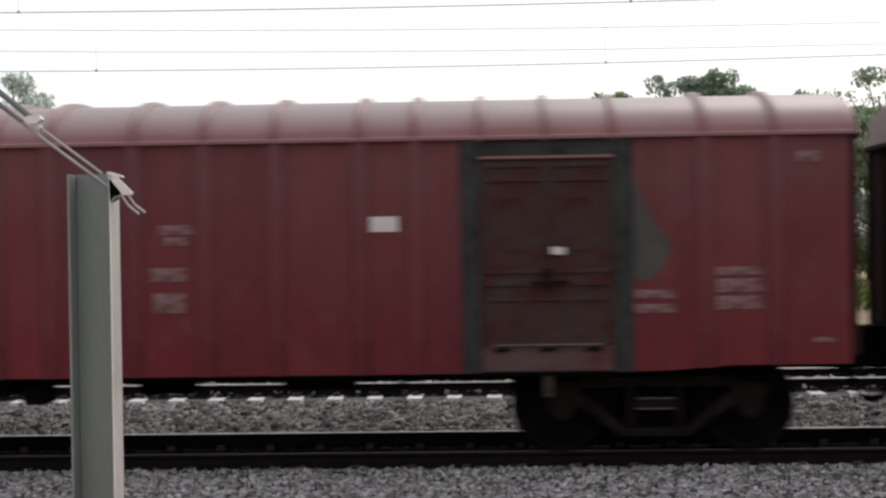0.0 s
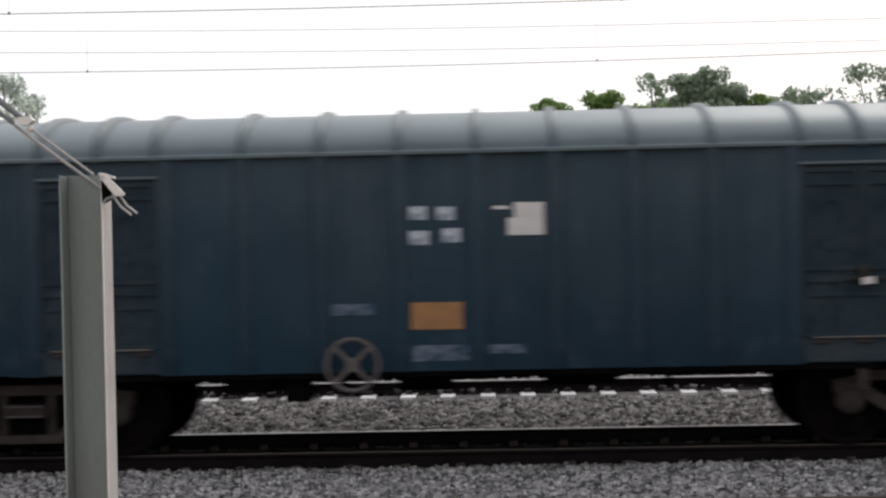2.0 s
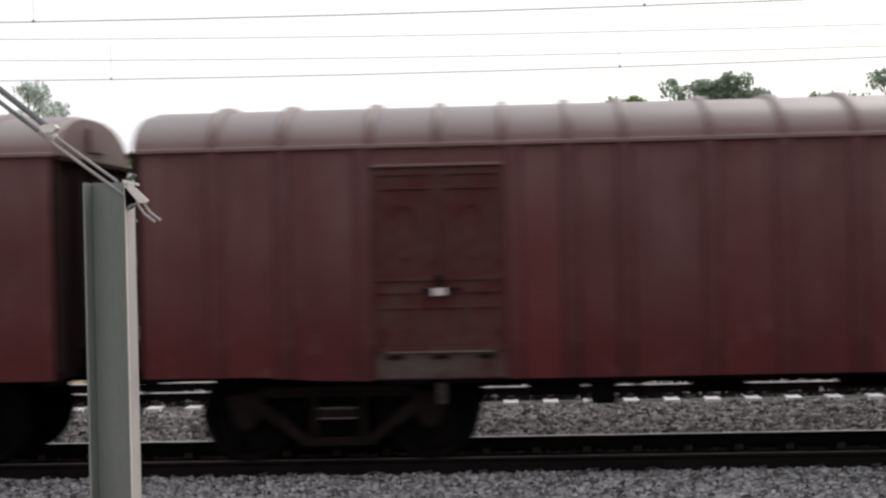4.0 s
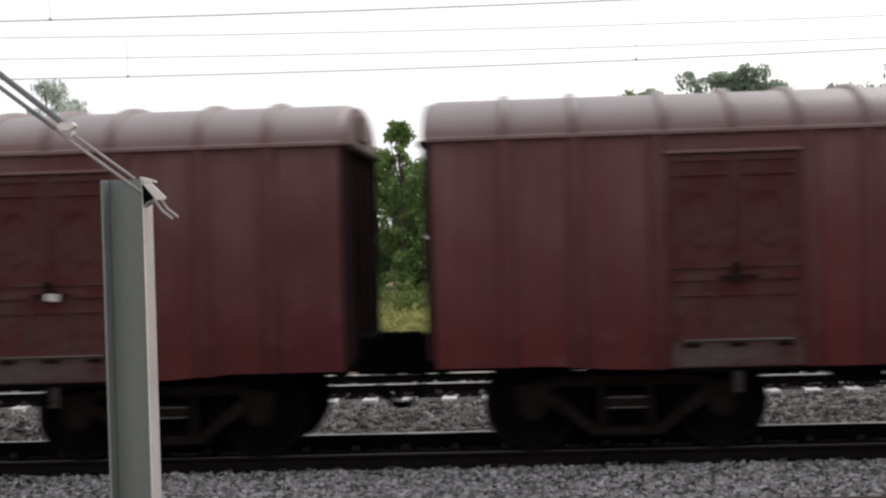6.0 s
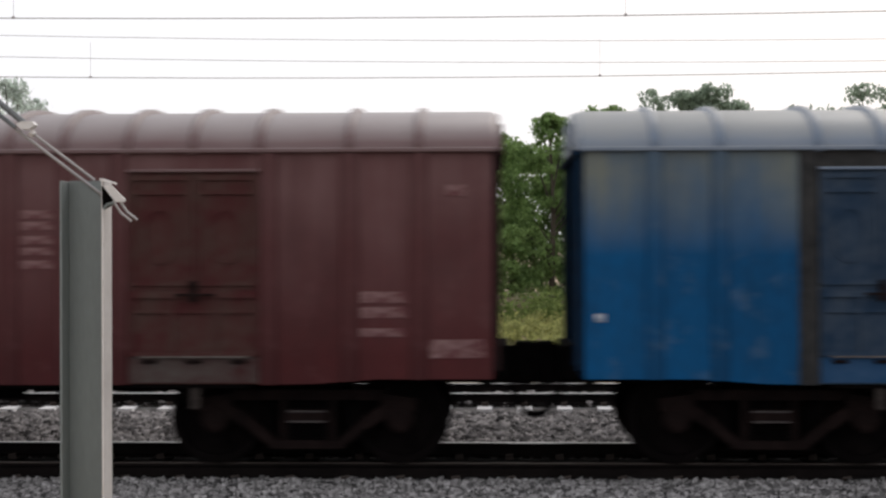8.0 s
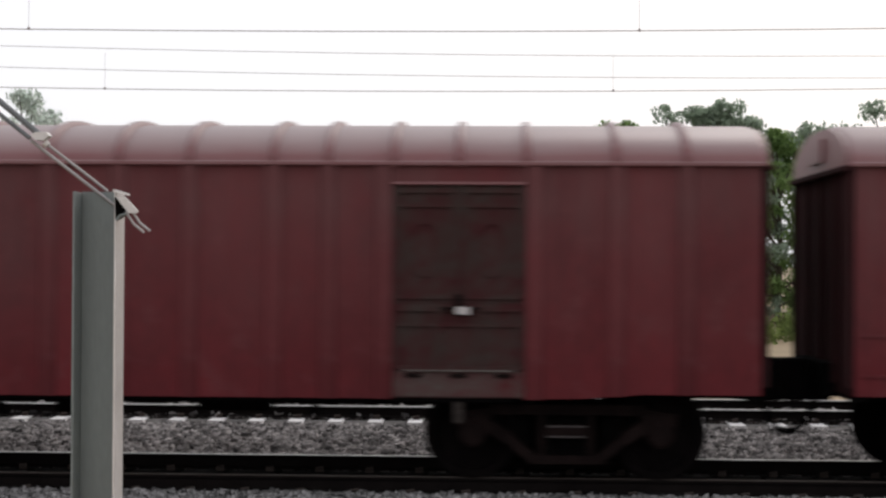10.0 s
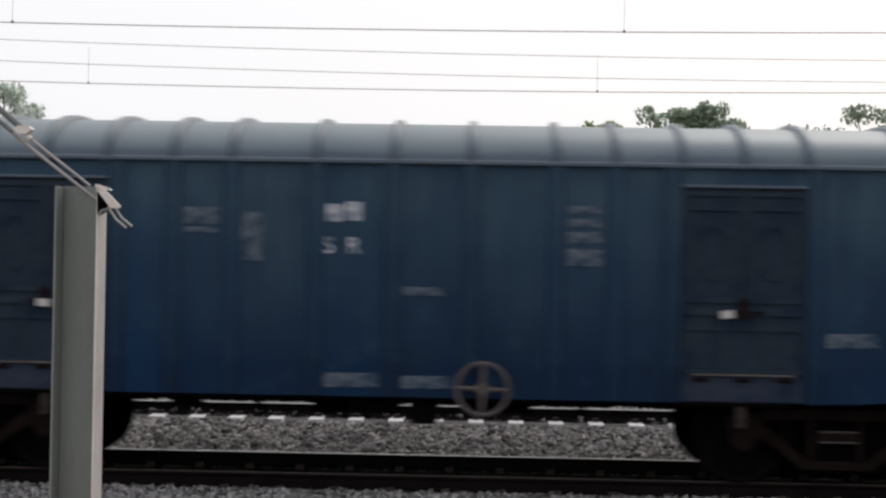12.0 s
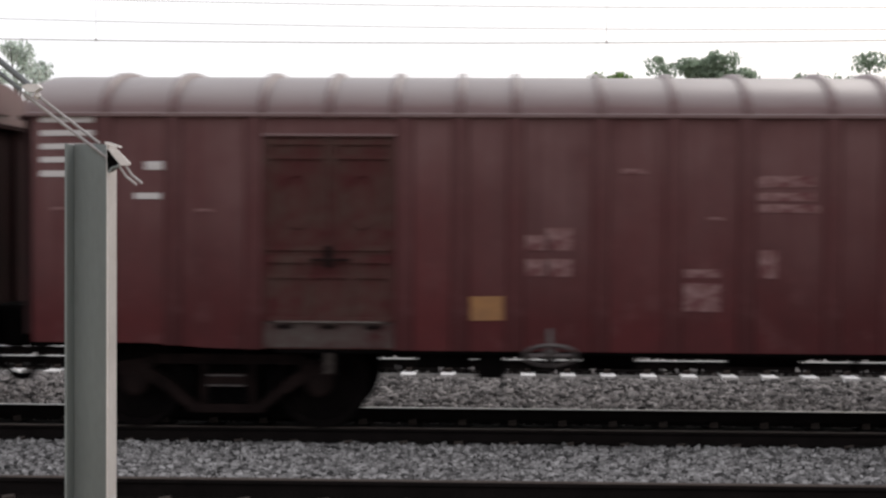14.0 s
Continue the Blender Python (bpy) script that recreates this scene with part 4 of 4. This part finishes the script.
MARKS[19, 'white'] = [(5.68, 2.99, 0.47, 0.035), (5.48, 2.32, 0.16, 0.035), (7.11, 2.05, 0.21, 0.035), (8.12, 2.01, 0.19, 0.047), (8.76, 2.08, 0.19, 0.047), (1.94, 2.13, 0.15, 0.029), (2.27, 1.61, 0.19, 0.041), (13.11, 2.49, 0.28, 0.106), (11.67, 2.34, 0.34, 0.082), (11.47, 1.98, 0.21, 0.041)]
MARKS[20, 'white'] = [(0.42, 3.31, 0.69, 0.059), (0.42, 3.17, 0.69, 0.059), (0.42, 3.03, 0.69, 0.059), (0.42, 2.89, 0.69, 0.059), (0.42, 2.74, 0.69, 0.065), (1.38, 2.83, 0.19, 0.088), (1.26, 2.51, 0.28, 0.065), (0.35, 2.37, 0.24, 0.035), (1.86, 2.36, 0.19, 0.035)]
MARKS[20, 'ochre'] = [(4.71, 1.35, 0.53, 0.253)]
MARKS[20, 'pale'] = [(5.22, 2.04, 0.24, 0.159), (5.59, 2.08, 0.27, 0.236), (5.25, 1.78, 0.24, 0.177), (5.59, 1.78, 0.27, 0.188), (7.79, 2.69, 0.59, 0.118), (7.79, 2.53, 0.59, 0.088), (7.76, 2.41, 0.65, 0.088), (7.76, 1.83, 0.18, 0.294), (7.01, 1.73, 0.38, 0.088), (7.01, 1.48, 0.38, 0.294), (6.36, 2.79, 0.27, 0.053), (7.22, 2.3, 0.16, 0.035)]

KINDS = ["red", "maroon", "blue", "slate", "indigo", "maroon", "maroon", "maroon", "maroon", "maroon", "brown", "brown", "bright_blue", "brown", "red", "red", "brick", "navy", "midnight", "brick", "brown"]
WORDS = {"red": "worn red", "maroon": "dull maroon", "blue": "deep blue", "slate": "dark slate blue", "indigo": "sooty indigo", "brown": "faded brownish maroon", "bright_blue": "bright blue with faded patches",
         "brick": "weathered brick red", "navy": "grimy navy blue", "midnight": "sooty dark navy blue"}
BRAKES = {1: (7.75, 20), 2: (5.5, 30), 3: (5.45, 45), 7: (7.9, 3), 9: (5.6, 2), 10: (5.6, 20), 11: (5.58, 0), 15: (5.4, 15), 16: (7.7, 8), 17: (7.74, 2), 18: (7.77, 25), 19: (5.5, 40), 20: (5.50, 0)}
TAGS = {2: ((0.0, 0.87), (0.0, 0.96)), 8: ((0.0, 1.02), (0.05, 0.87)), 18: ((0.0, 0.87), (0.34, 0.74)), 19: ((0.29, 0.80), (0.05, 0.87)), 15: ((0.02, 0.87), None), 17: ((0.0, 0.87), (-0.2, 0.87)), 20: (None, (0.05, 0.87)), 0: ((0.1, 0.87), (0.12, 1.22)), 1: ((0.0, 0.90), (0.32, 0.80)), 11: (None, None), 12: ((0.22, 0.62), (0.1, 0.8)), 9: (None, (0.05, 0.90)), 10: ((0.22, 0.78), (0.1, 0.82))}
TRAIN = []
for k, kind in enumerate(KINDS):
    marks = [(*r, PALE if p == "white" and k == 19 or k == 20 and p == "white" and r[3] < 0.055 else PAINTS[p]) for (i, p), rows in MARKS.items() if i == k for r in rows]
    brake, turned = BRAKES.get(k, (None, 0))
    made = wagon(kind, WORDS[kind] + " steel covered freight wagon with grimy doors", 0.15 if k == 3 else 0.0, brake, marks, TAGS.get(k, ((0.0, 0.87), (0.05, 0.87))),
                 IRON_DUSTY if k in (3, 4) else None, TAR if k in (0, 12, 16) else None, turned, "low" if k == 3 else "narrow" if k in (2, 4, 12, 17, 18) else "wide", k in (1, 19), k in (15, 16), 62 if k == 20 else 0)
    TRAIN.append(made)
bm = bmesh.new()
prism(bm, [(d - HX, z) for d, z in ((11.28, 2.95), (11.36, 2.75), (11.52, 2.42), (11.66, 2.24), (11.61, 2.02), (11.42, 1.84), (11.28, 1.88))], -HALF - 0.006, -HALF + 0.004)
part("tar_smear", bm, SOOT, TRAIN[0][0], "smeared grey tar beside the door")
letters("SR", 0.30, LETTER, TRAIN[2][0], 6.37, 1.77)
letters("S  R", 0.24, LETTER, TRAIN[17][0], 6.24, 2.47)
letters("SER", 0.25, LETTER, TRAIN[18][0], 6.40, 2.43)


# ---------------------------------------------------------------- post with stay cables
def post():
    """Steel post; its top carries a clamp that holds two stay cables."""
    top = new("steel_post")
    top.location = (-1.804, 6.8, 0)
    tagged(top, "weathered grey galvanised steel H-section post beside the track", "post")
    zt, zb = 2.635, -0.9
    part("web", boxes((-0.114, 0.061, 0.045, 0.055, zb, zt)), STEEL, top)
    # Right flange gets the paler steel: its lit side is put into the colour.
    for x0, x1, m in ((-0.125, -0.115, STEEL), (0.062, 0.072, STEEL_PALE_LIT)):
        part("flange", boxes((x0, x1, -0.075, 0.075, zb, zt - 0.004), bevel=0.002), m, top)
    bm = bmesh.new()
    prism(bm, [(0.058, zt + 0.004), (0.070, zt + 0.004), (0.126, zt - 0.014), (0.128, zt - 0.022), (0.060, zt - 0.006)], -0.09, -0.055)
    part("cap_plate", bm, STEEL_PALE_LIT, top)
    bm = bmesh.new()
    prism(bm, [(0.070, zt - 0.030), (0.131, zt - 0.100), (0.112, zt - 0.108), (0.074, zt - 0.130)], -0.098, -0.03)
    clamp = part("clamp", bm, UNDER, top, "dark cable clamp")
    bm = bmesh.new()
    prism(bm, [(0.082, zt - 0.032), (0.118, zt - 0.029), (0.180, zt - 0.092), (0.175, zt - 0.101), (0.137, zt - 0.102)], -0.118, -0.100)
    part("clamp_plate", bm, STEEL_PALE_LIT, clamp, "pale slanted clamp plate")
    bm = bmesh.new()
    tube(bm, (0.078, -0.095, zt - 0.132), (0.094, -0.095, zt - 0.112), 0.007, sides=8)
    tube(bm, (0.094, -0.095, zt - 0.112), (0.126, -0.095, zt - 0.104), 0.007, sides=8)
    part("hook", bm, STEEL, clamp)
    for x, dz in ((0.0, 0.0), (0.026, 0.006)):
        bm = bmesh.new()
        tube(bm, (0.120 + x, -0.095, zt - 0.095 + dz), (0.158 + x, -0.098, zt - 0.150 + dz), 0.0055, sides=8)
        tube(bm, (0.158 + x, -0.098, zt - 0.150 + dz), (0.204 + x, -0.10, zt - 0.186 + dz), 0.0055, sides=8)
        part("cable_tail", bm, CABLE_LIGHT, clamp)
    runs = [((0.0, 0.05, zt + 0.003), (-0.25, -0.03, zt + 0.205), 0.0065, CABLE_LIGHT), ((0.050, 0.047, zt - 0.074), (-0.33, -0.04, zt + 0.228), 0.0075, CABLE_LIGHT),
            ((-0.28, -0.035, zt + 0.245), (-2.6, -0.035, zt + 2.14), 0.014, CABLE), ((-0.33, -0.045, zt + 0.235), (-2.6, -0.045, zt + 2.02), 0.010, CABLE)]
    for p, q, r, m in runs:
        bm = bmesh.new()
        tube(bm, p, q, r, sides=10)
        part("stay_cable", bm, m, top)
    bm = bmesh.new()
    prism(bm, [(-0.322, zt + 0.248), (-0.300, zt + 0.262), (-0.252, zt + 0.262), (-0.238, zt + 0.246), (-0.262, zt + 0.226), (-0.300, zt + 0.226)], -0.065, -0.01)
    part("cable_clip", bm, STEEL_PALE_LIT, top, "pale metal cable clip")
    bm = bmesh.new()
    tube(bm, (-0.268, -0.03, zt + 0.217), (-0.252, -0.03, zt + 0.203), 0.016, sides=8)
    part("turnbuckle", bm, STEEL_PALE_LIT, top)


post()


# ---------------------------------------------------------------- overhead wires
def strand(points, r, parent, name):
    """A wire through the points as one continuous tube."""
    bm = bmesh.new()
    rings = [[bm.verts.new((x, r * math.cos(a), z + r * math.sin(a))) for a in (math.pi / 3 * i for i in range(6))] for x, z in points]
    for a, b in zip(rings, rings[1:]):
        for i in range(6):
            bm.faces.new((a[i], a[i - 1], b[i - 1], b[i]))
    bm.faces.new(rings[0])
    bm.faces.new(rings[-1][::-1])
    part(name, bm, WIRE, parent)


def sag(x):
    """How far a wire hangs above its lowest point, in spans of 50 m."""
    k = (x + 26.0) % 50.0 - 25.0
    return 0.0009 * k * k


def overhead(y, first, gap, contact, upper, label):
    """Contact wire with the wires above it, tied by droppers."""
    top = new("overhead_line")
    top.location = (0, y, 0)
    tagged(top, label, "overhead line", "overhead lines above the tracks")
    xs = [first + gap * i for i in range(-16, 17)]
    fine = [xs[0] + gap / 4 * i for i in range(4 * len(xs) - 3)]
    strand([(x, contact + sag(x)) for x in fine], 0.009, top, "contact_wire")
    for z, dip in upper:
        strand([(x, z + sag(x) + (dip * (x - first) / gap if abs(x) < 40 else -0.1)) for x in fine], 0.0065, top, "messenger_wire")
    for x in xs:
        z1 = max(z for z, dip in upper) - 0.05
        bm = bmesh.new()
        tube(bm, (x, 0, contact + sag(x)), (x, 0, z1), 0.0035, sides=5)
        part("dropper", bm, WIRE, top)
        bm = bmesh.new()
        box(bm, x - 0.02, x + 0.02, -0.014, 0.014, contact + sag(x) - 0.012, contact + sag(x) + 0.03)
        part("wire_clip", bm, WIRE, top)


overhead(24.3, -7.71, 9.82, 6.02, [(7.16, -0.02)], "thin contact wire with droppers above the tracks")
overhead(29.6, -7.87, 9.94, 5.66, [(6.035, -0.11), (6.455, -0.11)], "thin overhead wires with droppers beyond the train")


# ---------------------------------------------------------------- trees and grass
def leaves(rng, centres, radii, per, size, flat=0.7):
    """Small leaf blades in clumps: arrays of corners, four a blade."""
    out = []
    for c, r in zip(centres, radii):
        n = int(per * r * r) + 8
        d = rng.normal(size=(n, 3))
        d /= np.linalg.norm(d, axis=1)[:, None]
        p = c + d * (r * rng.uniform(0.35, 1.0, (n, 1))) * np.array((1, 1, flat))
        u, w = rng.normal(size=(n, 3)), rng.normal(size=(n, 3))
        u /= np.linalg.norm(u, axis=1)[:, None]
        w -= u * (u * w).sum(1)[:, None]
        w /= np.linalg.norm(w, axis=1)[:, None]
        s = size * rng.uniform(0.6, 1.3, (n, 1))
        out.append(np.stack((p - u * s, p + w * s * 0.45, p + u * s, p - w * s * 0.45), 1))
    return np.concatenate(out).reshape(-1, 3)


def quad_mesh(name, v, material):
    me = bpy.data.meshes.new(name)
    n = len(v)
    me.vertices.add(n)
    me.vertices.foreach_set("co", v.astype(np.float32).ravel())
    me.loops.add(n)
    me.loops.foreach_set("vertex_index", np.arange(n, dtype=np.int32))
    me.polygons.add(n // 4)
    me.polygons.foreach_set("loop_start", np.arange(0, n, 4, dtype=np.int32))
    me.update(calc_edges=True)
    me.materials.append(material)
    return me


def tree(x, y, height, spread, seed, pale=False, dense=1.0, low=0.25):
    """Trunk and limbs, with a crown of many leaf clumps that leaves gaps at its edge."""
    rng = np.random.default_rng(seed)
    z0 = ground_z(y)
    top = new("tree")
    top.location = (x, y, z0)
    tagged(top, "sparse leafy tree beyond the tracks, painted pale with haze and glare" if pale else "dense green leafy tree beyond the tracks", "tree", "trees beyond the tracks")
    height -= z0
    bm = bmesh.new()
    tube(bm, (0, 0, -0.2), (0.1, 0, height * 0.45), 0.018 * height, 0.013 * height)
    tube(bm, (0.1, 0, height * 0.45), (0, 0.1, height * 0.85), 0.013 * height, 0.003 * height)
    centres, radii = [], []
    n = int(34 * dense) + 8
    for i in range(n):
        h = low + (1 - low) * (i + 0.5) / n
        reach = spread * (1 - abs(2 * min(0.93, 0.2 + 0.75 * (h - low) / (1 - low)) - 1) ** 2.5) * math.sqrt(rng.uniform(0.02, 1.0))
        a = rng.uniform(0, 6.28)
        r = min(0.95, spread * rng.uniform(0.18, 0.40))
        c = np.array((reach * math.cos(a), reach * math.sin(a), min(height * h, height - r * 0.75)))
        centres.append(c)
        radii.append(r)
        if i % 3 == 0:
            tube(bm, (0.05, 0, c[2] * 0.7), tuple(c), 0.006 * height, 0.002 * height, 6)
    for q in range(4):
        centres.append(np.array((rng.uniform(-0.45, 0.45) * spread, 0.0, height - 0.40 - 0.12 * q)))
        radii.append(0.5)
    part("trunk", bm, BARK, top)
    v = leaves(rng, centres, radii, (240 if pale and x < 0 else 150 if pale else 330) * dense, 0.12)
    place("crown", quad_mesh("crown", v, LEAF_GLARE if pale and x < 0 else LEAF_HAZED if pale or height > 8.15 else LEAF), top)


TREES = [(-19.15, 60, 9.25, 1.3, 1), (-18.45, 61, 8.5, 0.7, 1), (-20.3, 61, 8.2, 0.9, 1), (-16, 64, 6.6, 2.2, 0), (-12.5, 62, 5.6, 2.4, 0), (-9, 60, 5.7, 2.0, 1), (-6.5, 62, 6.2, 2.4, 0), (-5.3, 61, 7.2, 0.9, 0), (-3.0, 63, 6.6, 2.6, 0), (-0.3, 60, 7.0, 2.2, 0),
         (2.3, 61, 7.8, 1.5, 0), (4.6, 61, 8.1, 1.5, 0), (6.3, 60, 8.7, 0.9, 1), (7.7, 60, 8.6, 1.5, 0), (8.5, 60, 8.85, 1.2, 0), (9.6, 61, 8.25, 1.7, 0), (10.8, 61, 7.8, 1.5, 0), (11.7, 60, 8.0, 0.7, 1), (13.0, 61, 8.1, 1.4, 1), (14.8, 60, 8.9, 1.8, 1), (17.5, 62, 8.6, 2.6, 0), (-23, 62, 8.2, 2.4, 0)]
TREES += [(5.0, 68, 7.9, 3.2, 0), (12.8, 68, 8.2, 3.2, 0), (-13.5, 70, 5.7, 3.2, 0), (-3.5, 70, 6.4, 3.2, 0), (8.8, 67, 8.4, 3.0, 0), (21, 66, 8.6, 3.0, 0), (-28, 66, 8.0, 3.0, 0), (0.8, 69, 7.2, 3.2, 0), (-8.5, 69, 5.8, 3.2, 0), (16.5, 69, 8.0, 3.2, 0), (6.2, 63, 7.7, 1.7, 0), (7.4, 64, 7.9, 1.6, 0)]
for i, (x, y, h, s, pale) in enumerate(TREES):
    tree(x, y, h, s, 40 + i, bool(pale), 0.8 if pale else 1.3, 0.3 if pale else 0.06)

rng = np.random.default_rng(9)
c = np.column_stack((rng.uniform(-32, 28, 420), rng.uniform(49, 57, 420), np.zeros(420)))
r = rng.uniform(0.25, 0.75, 420)
c[:, 2] = [ground_z(p) + 0.5 * q for p, q in zip(c[:, 1], r)]
tagged(new("roadside_shrubs", quad_mesh("roadside_shrubs", leaves(rng, c, r, 330, 0.11, 1.2), GRASS)), "pale green scrub and tall grass below the trees", "shrubs", kind="stuff")


c = np.column_stack((rng.uniform(-6.2, 4.6, 420), rng.uniform(38, 49, 420), np.zeros(420)))
r = rng.uniform(0.12, 0.38, 420)
c[:, 2] = [ground_z(p) + 0.5 * q for p, q in zip(c[:, 1], r)]
tagged(new("dry_grass", quad_mesh("dry_grass", leaves(rng, c, r, 500, 0.09, 1.3), DRY)), "tufts of dry yellow grass on the tan earth", "grass", kind="stuff")


# ---------------------------------------------------------------- motion
TRAVEL = [(0, -9.9), (0.5, -20.26), (1.0, -29.9), (1.5, -40.37), (2, -50.30), (2.5, -60.02), (5, -111.14), (5.5, -121.49), (6, -131.14), (6.5, -141.47), (7, -151.82), (7.5, -162.13),
          (8, -172.48), (10.5, -223.33), (11, -232.88), (11.5, -243.29), (12, -253.42), (12.5, -263.7), (13, -274.13), (13.5, -283.79), (14, -293.95)]


def travelled(t):
    return float(np.interp(t, [r[0] for r in TRAVEL], [r[1] for r in TRAVEL]))


def motions():
    """The train runs from right to left at some 20 metres a second; its wheels roll on the rails."""
    times = sorted([i * 0.5 for i in range(29)] + [1 / 30, 2 / 30, 14 - 2 / 30, 14 - 1 / 30])
    for k, (top, sets) in enumerate(TRAIN):
        x0 = PITCH * k + HX
        walk(top, [(t, pose(travelled(t) + x0, TRACK_Y, 0)) for t in times])
        steps = [i / 30 for i in range(421) if abs(travelled(i / 30) + x0) < 15]
        steps = sorted({0.0, 14.0, *steps})
        for wheelset in sets:
            x = wheelset.location.x
            rows, angle, last = [], 0.0, None
            for t in steps:
                if last is not None and t - last < 0.05:
                    angle += (travelled(t) - travelled(last)) / 0.5
                last = t
                rows.append((t, pose(x, 0, 0.5, 0, math.degrees(angle), 0)))
            walk(wheelset, rows)


motions()
